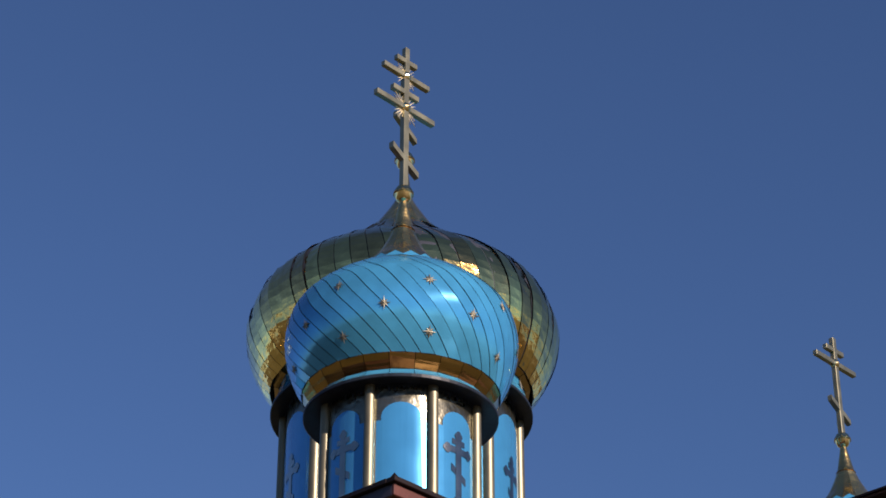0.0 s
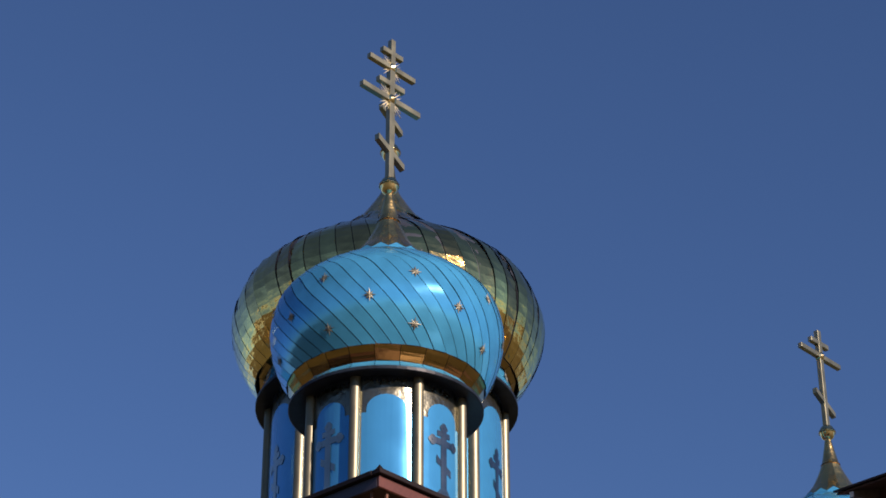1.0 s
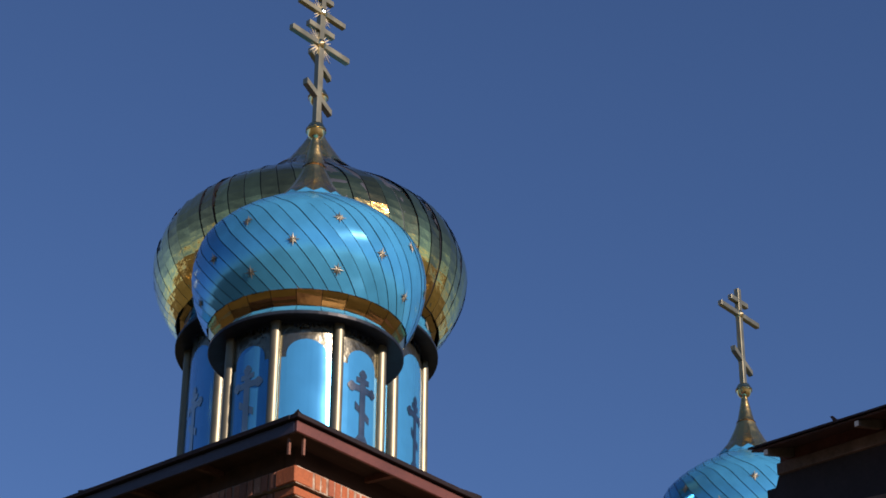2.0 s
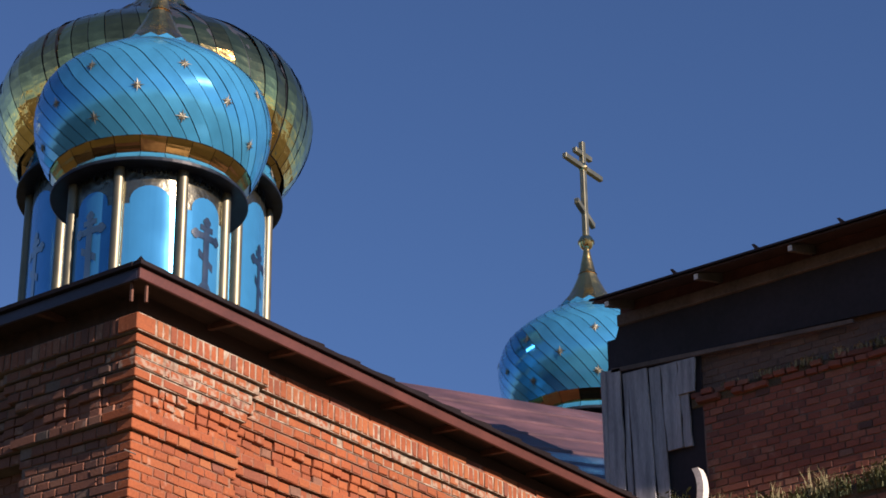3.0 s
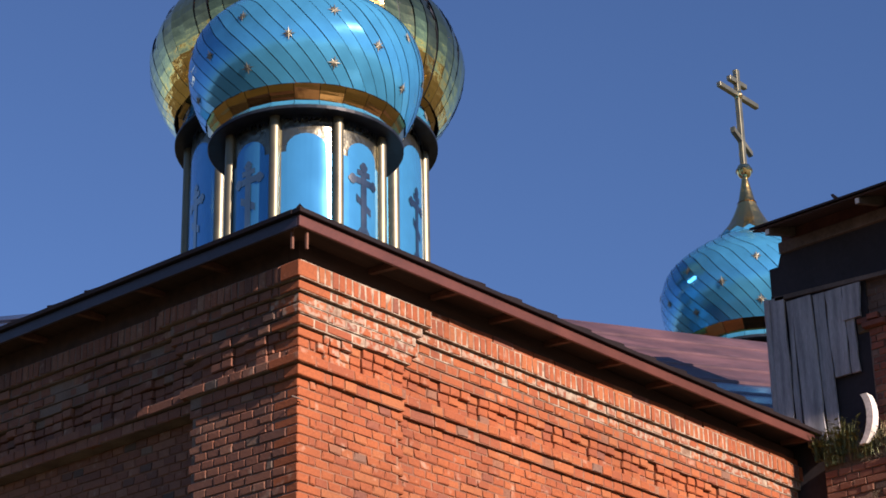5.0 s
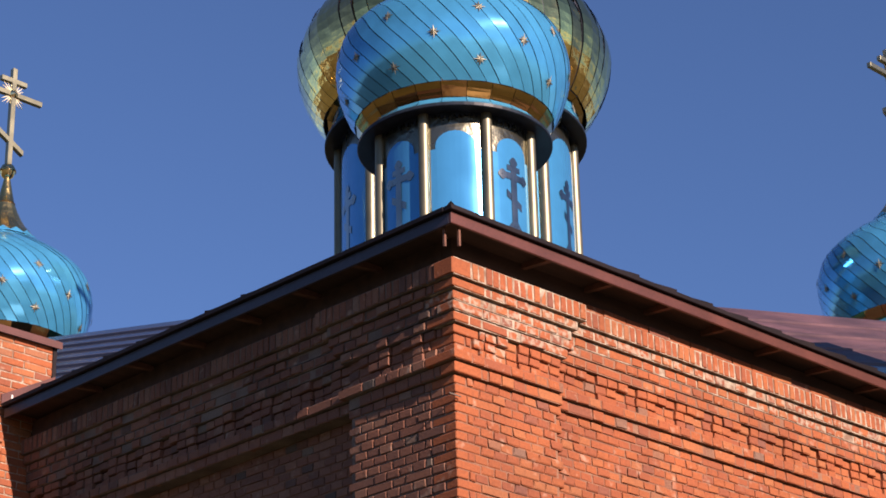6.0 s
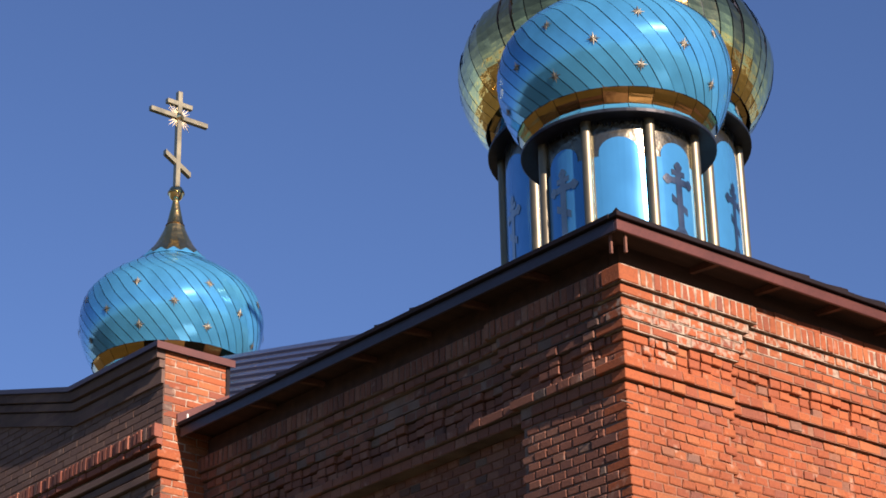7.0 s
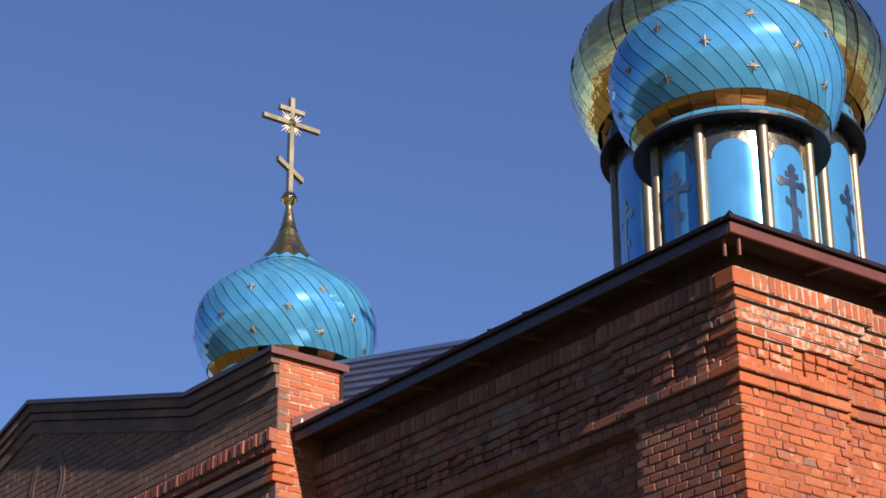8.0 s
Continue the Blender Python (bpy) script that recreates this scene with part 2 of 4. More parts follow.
def spline(rows, n):
    """Smooth (radius, z) profile through a few rows, Catmull-Rom."""
    p = [Vector(r) for r in rows]
    p = [2 * p[0] - p[1]] + p + [2 * p[-1] - p[-2]]
    out = []
    for i in range(1, len(p) - 2):
        for k in range(n):
            t = k / n
            a, b, c, d = p[i - 1], p[i], p[i + 1], p[i + 2]
            out.append(0.5 * (2 * b + (c - a) * t + (2 * a - 5 * b + 4 * c - d) * t * t + (3 * b - a - 3 * c + d) * t ** 3))
    out.append(p[-2])
    return [tuple(v) for v in out]
# ---- things ----
ground = tagged(linked("ground", box((-3000, -3000, -0.3), (3000, 3000, 0.0)), LAWN), "dry grassy ground round the church", "ground", kind="structure")


# -- onion domes --
def strip_mesh(prof, count, twist, width, thick, jitter, rng):
    """One metal strip that runs down the dome's profile and twists round the axis, slightly dented."""
    bm = bmesh.new()
    half = math.pi / count * width
    total = len(prof) - 1
    lean = [rng.uniform(-jitter, jitter) for _ in range(2)]
    rows = []
    for i, (r, z) in enumerate(prof):
        a = twist * (i / total)
        row = []
        for side, off in zip((-1, 1), lean):
            d = off + rng.uniform(-0.3, 0.3) * jitter
            row.append(bm.verts.new(((r + thick + d) * math.cos(a + side * half), (r + thick + d) * math.sin(a + side * half), z + d * 0.6)))
        rows.append(row)
    for i in range(total):
        bm.faces.new((rows[i][0], rows[i + 1][0], rows[i + 1][1], rows[i][1]))
    return bm


def star_mesh(size):
    """Small eight-pointed raised star, in the y-z plane, pointing along +x."""
    bm = bmesh.new()
    top = bm.verts.new((0.010 * size / 0.1, 0, 0))
    ring = []
    for k in range(16):
        r = (size if k % 4 == 0 else size * 0.74) if k % 2 == 0 else size * 0.33
        a = math.pi * k / 8 + math.pi / 2
        ring.append(bm.verts.new((0, r * math.cos(a), r * math.sin(a))))
    for k in range(16):
        bm.faces.new((top, ring[k], ring[(k + 1) % 16]))
    bmesh.ops.recalc_face_normals(bm, faces=bm.faces)
    return bm


def at_radius(prof, z):
    for (r0, z0), (r1, z1) in zip(prof, prof[1:]):
        if (z0 - z) * (z1 - z) <= 0 and z0 != z1:
            t = (z - z0) / (z1 - z0)
            n = Vector((-(z1 - z0), (r1 - r0)))
            n.normalize()
            return r0 + (r1 - r0) * t, n
    return prof[-1][0], Vector((1, 0))


def cross_thing(parent, z, h, bar, thick, rays=True):
    """Three-barred cross with a ray burst; h is from the ball to the long bar, the bars run along x."""
    w = thick / 2
    top = z + h * 1.365
    upright = part("upright", box((-w, -w, z), (w, w, top), 0.006), CROSS_GOLD, parent)
    part("long_bar", box((-bar, -w * 0.94, z + h - w), (bar, w * 0.94, z + h + w), 0.006), CROSS_GOLD, parent)
    sb = bar * 0.44
    part("short_bar", box((-sb, -w * 0.94, z + h * 1.185 - w), (sb, w * 0.94, z + h * 1.185 + w), 0.006), CROSS_GOLD, parent)
    zs, drop = z + h * 0.34, h * 0.11
    part("slanted_bar", prism([(-sb, -w * 0.94, zs + drop - w), (sb, -w * 0.94, zs - drop - w), (sb, -w * 0.94, zs - drop + w), (-sb, -w * 0.94, zs + drop + w)], (0, w * 1.88, 0)), CROSS_GOLD, parent)
    hub = lathe([(0.001, w + 0.045), (thick * 0.55, w + 0.02), (thick * 0.85, w), (thick * 0.85, -w), (thick * 0.55, -w - 0.02), (0.001, -w - 0.045)], 12)
    bmesh.ops.rotate(hub, verts=hub.verts, cent=(0, 0, 0), matrix=Matrix.Rotation(radians(90), 3, "X"))
    bmesh.ops.translate(hub, verts=hub.verts, vec=(0, 0, z + h))
    part("hub", hub, GOLD_TRIM, parent, "polished gold boss")
    for quarter in range(4 if rays else 0):
        for k, ln in enumerate((0.62, 0.8, 0.95, 0.8, 0.62)):
            a = radians(90 * quarter + 17 + 14 * k)
            d = Vector((math.cos(a), 0, math.sin(a)))
            s = Vector((-d.z, 0, d.x)) * 0.015
            r0, r1 = thick * 0.7, bar * 0.55 * ln
            c = Vector((0, 0, z + h))
            part("ray", prism([c + d * r0 - s + Vector((0, -0.006, 0)), c + d * r1 + Vector((0, -0.006, 0)), c + d * r0 + s + Vector((0, -0.006, 0))], (0, 0.012, 0)), RAY_GOLD, parent)
    return upright


def arched(w, h, crown, n=10):
    """Outline of a drum panel: straight sides and an arched head with small shoulders."""
    pts = [(-w, 0), (w, 0), (w, h - crown - 0.05), (w * 0.80, h - crown - 0.05)]
    for k in range(n + 1):
        a = math.pi * k / n
        pts.append((w * 0.80 * math.cos(a), h - crown + crown * math.sin(a)))
    pts += [(-w * 0.80, h - crown - 0.05), (-w, h - crown - 0.05)]
    return pts


def cross_outline_parts(s):
    """Boxes and discs of a flat cross with rounded ends, width s, seen face on: (x0, z0, x1, z1)."""
    return [(-0.10, -1.15, 0.10, 0.62), (-0.38, 0.125, 0.38, 0.305), (-0.22, 0.37, 0.22, 0.52)]


def on_drum(bm, r):
    """Bends a mesh that lies in the y-z plane (x outward) round the drum of radius r."""
    for v in bm.verts:
        a, rad = v.co.y / r, r + v.co.x
        v.co = (rad * math.cos(a), rad * math.sin(a), v.co.z)


def fine_poly(bm, pts, x, cuts=6):
    """Outline filled and cut into upright slices, so that it can be bent."""
    vs = [bm.verts.new((x, y, z)) for y, z in pts]
    bm.faces.new(vs)
    ys = [p[0] for p in pts]
    lo, hi = min(ys), max(ys)
    for k in range(1, cuts):
        bmesh.ops.bisect_plane(bm, geom=bm.verts[:] + bm.edges[:] + bm.faces[:], plane_co=(0, lo + (hi - lo) * k / cuts, 0), plane_no=(0, 1, 0))


def church_dome(at, prof, base, drum_r, cornice_r, z_cornice, drum_h, ball_r, cone, cross_h, bar, thick, count, twist, skin, phase, label, stars=True, star=0.09, face=-135.0, plain_panels=(0, 2, 4, 6), rays=True):
    """An onion dome with its cross, on a round panelled drum. Heights are below the ball's centre, at."""
    th = empty("church_dome", at, label=label, category="dome", group="domes of the church")
    cross_thing(th, ball_r * 0.7, cross_h - ball_r * 0.7, bar, thick, rays)
    ball = lathe(spline([(0.004, ball_r), (ball_r * 0.7, ball_r * 0.72), (ball_r, ball_r * 0.06)], 5) + [(ball_r * 1.04, 0.02), (ball_r * 1.04, -0.02)] + spline([(ball_r, -ball_r * 0.06), (ball_r * 0.75, -ball_r * 0.68), (cone[0][0], -ball_r * 1.05)], 5), 32)
    part("ball", ball, GOLD_TRIM, th, "polished gold ball below the cross", smooth=True)
    part("spire", lathe(cone, 24), SPIRE_GOLD, th, "gold cone under the ball", smooth=True)
    # gold flared neck in facets
    neck = base["neck"]
    k = 16
    pn = spline(neck, 5)
    for j in range(k):
        a = 2 * math.pi * (j + 0.5) / k + radians(face)
        bm = bmesh.new()
        rows = [[bm.verts.new((r * math.cos(a + s * math.pi / k * 0.985), r * math.sin(a + s * math.pi / k * 0.985), z)) for s in (-1, 1)] for r, z in pn]
        for i in range(len(rows) - 1):
            bm.faces.new((rows[i][0], rows[i + 1][0], rows[i + 1][1], rows[i][1]))
        part("neck_sheet", bm, SPIRE_GOLD, th)
        r0, z0 = neck[-1]
        r1, z1 = pn[-4]
        part("peak_sheet", prism([((r0 + 0.012) * math.cos(a - math.pi / k), (r0 + 0.012) * math.sin(a - math.pi / k), z0 - 0.005), ((r0 + 0.012) * math.cos(a + math.pi / k), (r0 + 0.012) * math.sin(a + math.pi / k), z0 - 0.005), ((r1 + 0.012) * math.cos(a), (r1 + 0.012) * math.sin(a), z1)], (0, 0, 0.012)), skin, th)
    part("liner", lathe([(r - 0.006, z) for r, z in prof], 64), SEAM, th, "dark seams between the sheets", smooth=True)
    rng = random.Random(count)
    for j in range(count):
        ob = part("strip", strip_mesh(prof, count, twist, 0.93 if skin is BLUE else 0.955, 0.010, base["dent"], rng), skin, th, smooth=skin is BLUE)
        ob.rotation_euler[2] = 2 * math.pi * (j + 0.5) / count
    if stars:
        sm = None
        for row, (zz, off) in enumerate(base["stars"]):
            r, nrm = at_radius(list(prof) + list(base["skirt"]), zz)
            for j in range(8):
                if sm is None:
                    ob = part("star", star_mesh(star), STAR_GOLD, th, "small raised gold star")
                    sm = ob.data
                else:
                    ob = new("star", sm)
                    ob.parent = th
                    ob["label"] = "small raised gold star"
                a = radians(phase + off + 45 * j)
                tilt = math.atan2(nrm.y, nrm.x)
                ob.rotation_euler = Euler((0, -tilt, a))
                ob.location = ((r + 0.02) * math.cos(a), (r + 0.02) * math.sin(a), zz)
    # gold band and flared blue skirt under the dome, in pieces
    for nm, rows, mat, cnt in (("band_sheet", base["band"], GOLD_BAND, 24), ("skirt_sheet", base["skirt"], skin if skin is BLUE else BLUE, 24)):
        pr = spline(rows, 3)
        for j in range(cnt):
            a = 2 * math.pi * j / cnt
            bm = bmesh.new()
            rr = [[bm.verts.new((r * math.cos(a + s * math.pi / cnt * 0.975), r * math.sin(a + s * math.pi / cnt * 0.975), z + random.uniform(-0.0015, 0.0015))) for s in (-1, 1)] for r, z in pr]
            for i in range(len(rr) - 1):
                bm.faces.new((rr[i][0], rr[i + 1][0], rr[i + 1][1], rr[i][1]))
            part(nm, bm, mat, th)
    zc = z_cornice
    part("cornice", lathe([(drum_r * 0.9, zc + 0.075), (cornice_r - 0.02, zc + 0.045), (cornice_r, zc + 0.035), (cornice_r, zc - 0.004), (cornice_r - 0.012, zc - 0.012), (drum_r * 0.9, zc + 0.03)], 64), BLACK, th, "black metal cornice disc")
    # drum
    part("drum", lathe([(drum_r, zc + 0.03), (drum_r, zc - drum_h)], 64), DRUM_GOLD, th, "round drum clad in gold sheet", smooth=True)
    fr = bmesh.new()
    teeth = 104
    for j in range(teeth):
        a0, a1 = 2 * math.pi * j / teeth, 2 * math.pi * (j + 1) / teeth
        rr = drum_r + 0.022
        dz = base["fringe"] * random.uniform(0.7, 1.3)
        zt = zc + 0.03
        pts = [(a0, zt), (a1, zt), (a1, zt - dz * 0.45), ((a0 + a1) / 2, zt - dz), (a0, zt - dz * 0.45)]
        fr.faces.new([fr.verts.new((rr * math.cos(a), rr * math.sin(a), z)) for a, z in pts])
    part("fringe", fr, BLACK, th, "jagged dark metal edge under the cornice")
    cr = base["column"]
    for j in range(8):
        a = radians(face + 22.5 + 45 * j)
        bm = lathe([(cr, zc + 0.02), (cr, zc - drum_h)], 14)
        bmesh.ops.translate(bm, verts=bm.verts, vec=(drum_r + cr * 0.35, 0, 0))
        ob = part("column", bm, COLUMN_GOLD, th, smooth=True)
        ob.rotation_euler[2] = a
    pw = drum_r * math.pi / 8 - cr * 1.15
    ph = drum_h - base["head"] - 0.05
    crown = pw * 0.62
    for j in range(8):
        a = radians(face + 45 * j)
        bm = bmesh.new()
        fine_poly(bm, [(y, z + zc - drum_h + 0.05) for y, z in arched(pw, ph, crown)], 0.008, 8)
        on_drum(bm, drum_r)
        panel = part("panel", bm, PANEL_BLUE, th, "glossy blue arched panel", smooth=True)
        panel.rotation_euler[2] = a
        if j not in plain_panels:
            s = pw * base["emblem_size"]
            cz = zc - base["head"] - crown - base["emblem"] * s
            bm = bmesh.new()
            for x0, z0, x1, z1 in cross_outline_parts(s):
                b2 = bmesh.new()
                fine_poly(b2, [(x0 * s, cz + z0 * s), (x1 * s, cz + z0 * s), (x1 * s, cz + z1 * s), (x0 * s, cz + z1 * s)], 0.014 + 0.001 * (z0 > 0), 6)
                for f in b2.faces:
                    bm.faces.new([bm.verts.new(v.co) for v in f.verts])
                b2.free()
            for cx, czz in ((-0.36, 0.215), (0.36, 0.215), (0, 0.62)):
                for dx, dz in ((0.05, 0), (-0.05, 0), (0, 0.055), (0, -0.055)):
                    bm.faces.new([bm.verts.new((0.017, (cx + dx + 0.086 * math.cos(t)) * s, cz + (czz + dz + 0.086 * math.sin(t)) * s)) for t in [math.pi * 2 * q / 10 for q in range(10)]])
            b3 = [(-0.25, -0.17), (-0.25, -0.37), (0.25, -0.67), (0.25, -0.47)]
            bm.faces.new([bm.verts.new((0.017, y * s, cz + z * s)) for y, z in b3])
            b4 = [(-0.27, -1.24), (0.27, -1.24), (0.10, -1.02), (-0.10, -1.02)]
            bm.faces.new([bm.verts.new((0.017, y * s, cz + z * s)) for y, z in b4])
            bmesh.ops.recalc_face_normals(bm, faces=bm.faces)
            on_drum(bm, drum_r)
            part("emblem", bm, PANEL_GREY, panel, "grey cross silhouette on the panel")
    return th


BLUE_PROF = spline([(0.51, -1.225), (0.78, -1.39), (1.07, -1.585), (1.27, -1.77), (1.375, -1.935), (1.435, -2.22), (1.41, -2.48), (1.33, -2.74), (1.21, -2.98)], 4)
BLUE_BASE = {
    "neck": [(0.135, -0.55), (0.205, -0.73), (0.32, -0.95), (0.445, -1.10), (0.54, -1.235)], "dent": 0.0028,
    "stars": [(-2.10, -122.3), (-2.44, -144.0), (-2.76, -121.4)],
    "band": [(1.225, -2.955), (1.165, -3.05), (1.09, -3.14)], "skirt": [(1.085, -3.13), (1.12, -3.19), (1.175, -3.245)],
    "fringe": 0.095, "column": 0.066, "head": 0.22, "emblem": 0.89, "emblem_size": 1.6,
}
BLUE_CONE = [(0.048, -0.12), (0.062, -0.20), (0.105, -0.41), (0.137, -0.56), (0.152, -0.57)]
NEAR = (6.216, 6.074, 17.114)
LEFT_DOME, RIGHT_DOME = (6.145, 15.800, 17.12), (15.988, 6.028, 17.114)
SIDE = 9.743
blue_args = dict(prof=BLUE_PROF, base=BLUE_BASE, drum_r=0.945, cornice_r=1.188, z_cornice=-3.285, drum_h=2.645, ball_r=0.127, cone=BLUE_CONE, cross_h=1.352, bar=0.54, thick=0.085, count=44, twist=1.25, skin=BLUE)
church_dome(NEAR, phase=0.0, label="blue onion dome with gold stars, cross and panelled drum", **blue_args)
# the dome by the gable is slightly slimmer
slim = dict(blue_args, prof=[(r * 0.972, z) for r, z in BLUE_PROF], base=dict(BLUE_BASE, band=[(r * 0.972, z) for r, z in BLUE_BASE["band"]], skirt=[(r * 0.985, z) for r, z in BLUE_BASE["skirt"]]))
church_dome(LEFT_DOME, phase=22.5, label="blue star-dotted onion dome behind the brick gable", **slim)
church_dome(RIGHT_DOME, phase=22.5, label="blue star-dotted onion dome behind the brown roof", rays=False, **blue_args)

GOLD_PROF = spline([(0.60, -1.50), (0.92, -1.80), (1.29, -2.08), (1.72, -2.36), (2.09, -2.65), (2.325, -2.92), (2.475, -3.37), (2.42, -3.82), (2.245, -4.22), (2.06, -4.45)], 3)
GOLD_BASE = {
    "neck": [(0.12, -0.72), (0.18, -0.87), (0.31, -1.09), (0.46, -1.32), (0.60, -1.52)], "dent": 0.015,
    "stars": [(-4.61, 0.0), (-4.61, 22.5)],
    "band": [(2.06, -4.40), (2.00, -4.44), (1.94, -4.47)], "skirt": [(1.93, -4.46), (1.96, -4.64), (2.03, -4.83)],
    "fringe": 0.12, "column": 0.085, "head": 0.27, "emblem": 1.23, "emblem_size": 1.0,
}
church_dome((NEAR[0] + SIDE / 2 + 0.035, NEAR[1] + SIDE / 2 - 0.045, 22.22), GOLD_PROF, GOLD_BASE, 1.79, 2.05, -4.87, 6.25, 0.165, [(0.06, -0.15), (0.07, -0.3), (0.118, -0.71), (0.14, -0.73)], 1.73, 0.55, 0.10, 56, 0.35, GOLD, 0.0, "large golden onion dome with cross on a panelled drum", star=0.11, face=-112.5, plain_panels=())


# -- brick walls --
COURSE = 0.0725
HEAD = 0.136


def brick_box(w, h, d, jit, rng):
    """A brick whose front edges are worn: front at x = 0, width along y, height along z."""
    c = 0.006
    v = [(-d, 0, 0), (-d, w, 0), (-d, w, h), (-d, 0, h), (-c, 0, 0), (-c, w, 0), (-c, w, h), (-c, 0, h), (0, c, c), (0, w - c, c), (0, w - c, h - c), (0, c, h - c)]
    v = [(x, y + rng.uniform(-jit, jit), z + rng.uniform(-jit, jit) * 0.7) if i >= 4 else (x, y, z) for i, (x, y, z) in enumerate(v)]
    f = [(8, 9, 10, 11)] + [(4 + i, 4 + (i + 1) % 4, 8 + (i + 1) % 4, 8 + i) for i in range(4)] + [(i, (i + 1) % 4, 4 + (i + 1) % 4, 4 + i) for i in range(4)]
    return v, f


def lay_bricks(parent, frame_m, rows, u1, keep, seed, start=lambda i: 0.0, kind=None, tilt=0.03, turn=lambda u, i: 0.0, uneven=0.006):
    """Lays the bricks of one wall. frame_m: matrix whose x is outward, y along, z up, origin at the corner's top.
    rows: (top z, height, pitch, out(u), kind); bricks for which keep(u, i) holds become parts, the rest one mesh."""
    rng = random.Random(seed)
    variants = {}
    jv, jf, jm = [], [], []
    for i, (zt, h, pitch, out, lime_fn, shift, gap, doubles) in enumerate(rows):
        u0 = start(i)
        u = u0 - shift
        while u < u1 - 0.02:
            w = pitch * (2 if rng.random() < doubles else 1)
            a, b = max(u, u0), min(u + w, u1)
            u += w
            if b - a < 0.035:
                continue
            o = out((a + b) / 2) + rng.uniform(-1, 1) * (uneven(i) if callable(uneven) else uneven)
            if o < -0.5:
                continue
            limed = lime_fn(a)
            if keep(a, i):
                key = (round(b - a, 3), round(h, 3), rng.randrange(3), limed)
                if key not in variants:
                    v, f = brick_box(b - a - gap, h - gap, 0.10, 0.006, rng)
                    me = bpy.data.meshes.new("brick")
                    me.from_pydata(v, [], f)
                    me.materials.append(kind[0] if kind else BRICK_LIME if limed else BRICK)
                    variants[key] = me
                ob = new("brick", variants[key])
                ob.parent = parent
                ob.matrix_local = frame_m @ Matrix.Translation((o, a + gap / 2, zt - h + gap / 2)) @ Euler((rng.uniform(-0.012, 0.012), 0, rng.uniform(-tilt, tilt) + turn(a, i))).to_matrix().to_4x4()
            else:
                v, f = brick_box(b - a - gap, h - gap, 0.10, 0.006, rng)
                base = len(jv)
                m = frame_m @ Matrix.Translation((o, a + gap / 2, zt - h + gap / 2)) @ Euler((rng.uniform(-0.012, 0.012), 0, rng.uniform(-tilt, tilt) + turn(a, i))).to_matrix().to_4x4()
                jv += [tuple(m @ Vector(p)) for p in v]
                jf += [tuple(base + k for k in q) for q in f]
                jm += [1 if limed else 0] * len(f)
    if jv:
        me = bpy.data.meshes.new("brickwork")
        me.from_pydata(jv, [], jf)
        me.materials.append(kind[1] if kind else BRICK_J)
        me.materials.append(BRICK_LIME_J)
        me.polygons.foreach_set("material_index", jm)
        ob = new("brickwork", me)
        ob.parent = parent
        tagged(ob, kind="stuff")


TOP = 8.34
CX = -0.15
Z_LOW = 6.35


# height, outset and sideways growth of the pier for the courses of the cornice, from the top down
CORNICE = [(0.145, 0.130, 0.27), (0.082, 0.095, 0.20), (0.082, 0.060, 0.16), (0.082, 0.060, 0.13), (0.082, 0.048, 0.10),
           (0.075, 0.010, 0.04), (0.075, 0.0, 0.03), (0.075, 0.0, 0.03), (0.080, 0.068, 0.03), (0.090, 0.034, 0.015)]
SLOPE = 0.012


def wall_rows(pier, recess, limed, cornice_recess, flare=0.0, z_low=Z_LOW):
    """Courses from the top: soldier row, corbelled rows, dentil rows, double belt, then plain rows."""
    def step(base, wide=0.0, back=cornice_recess):
        return lambda u: base - (0.0 if u < pier + wide else back)

    def dentil(base, wide, hi):
        return lambda u: step(base, wide)(u) + (0.021 if u > 0.16 and (u - 0.18) % 0.48 < hi else 0.0)

    def plain(u):
        return False

    def pale(k):
        return {1: lambda u: u > 0.3, 2: lambda u: u < pier + 0.2 or u > 3.6, 3: lambda u: u < pier + 0.2, 4: lambda u: 0.3 < u < pier + 0.1}.get(k, plain)
    rows = []
    z = 0.0
    for k, (h, o, wide) in enumerate(CORNICE):
        if k == 0:
            rows.append((z, h, 0.0745, step(o, wide), plain, 0.0, 0.017, 0.0))
        elif k < 5:
            rows.append((z, h, HEAD, step(o, wide), pale(k) if limed else plain, (k % 2) * HEAD / 2, 0.017, 0.05))
        elif k < 8:
            rows.append((z, h, 0.12, dentil(o, wide, (0.36, 0.24, 0.24)[k - 5]), (lambda u: 0.15 < u < 0.44) if limed else plain, 0.06, 0.010, 0.0))
        else:
            rows.append((z, h, HEAD, step(o, wide), plain, (k % 2) * HEAD / 2, 0.010, 0.1))
        z -= h
    k = 1
    while z > z_low - TOP:
        rows.append((z, COURSE, HEAD, lambda u: flare * u if u < pier else -recess, plain, (k % 2) * HEAD / 2, 0.010, 0.06))
        z -= COURSE
        k += 1
    return rows


def plain_rows(z_top, z_low, pitch=HEAD):
    rows = []
    z = 0.0
    while z_top + z > z_low:
        rows.append((z, COURSE, pitch, lambda u: 0.0, lambda u: False, (len(rows) % 2) * pitch / 2, 0.010, 0.15))
        z -= COURSE
    return rows


WX = 6.63
GY0 = 5.325
RIGHT_LEN, LEFT_LEN = WX - CX, GY0 - CX
# FLARE is added to the pier's west face so it catches more sun.
PIER_S, PIER_W, FLARE = 1.09, 1.12, 0.016
REC_S, REC_W, REC_C = 0.07, 0.16, 0.05
wall_south = tagged(linked("wall_south", box((CX + 0.02, CX + 0.08, 0.0), (WX, 0.35, TOP + 0.12)), [MORTAR]), "sunlit orange-red brick wall with corbelled cornice", "wall", kind="structure")
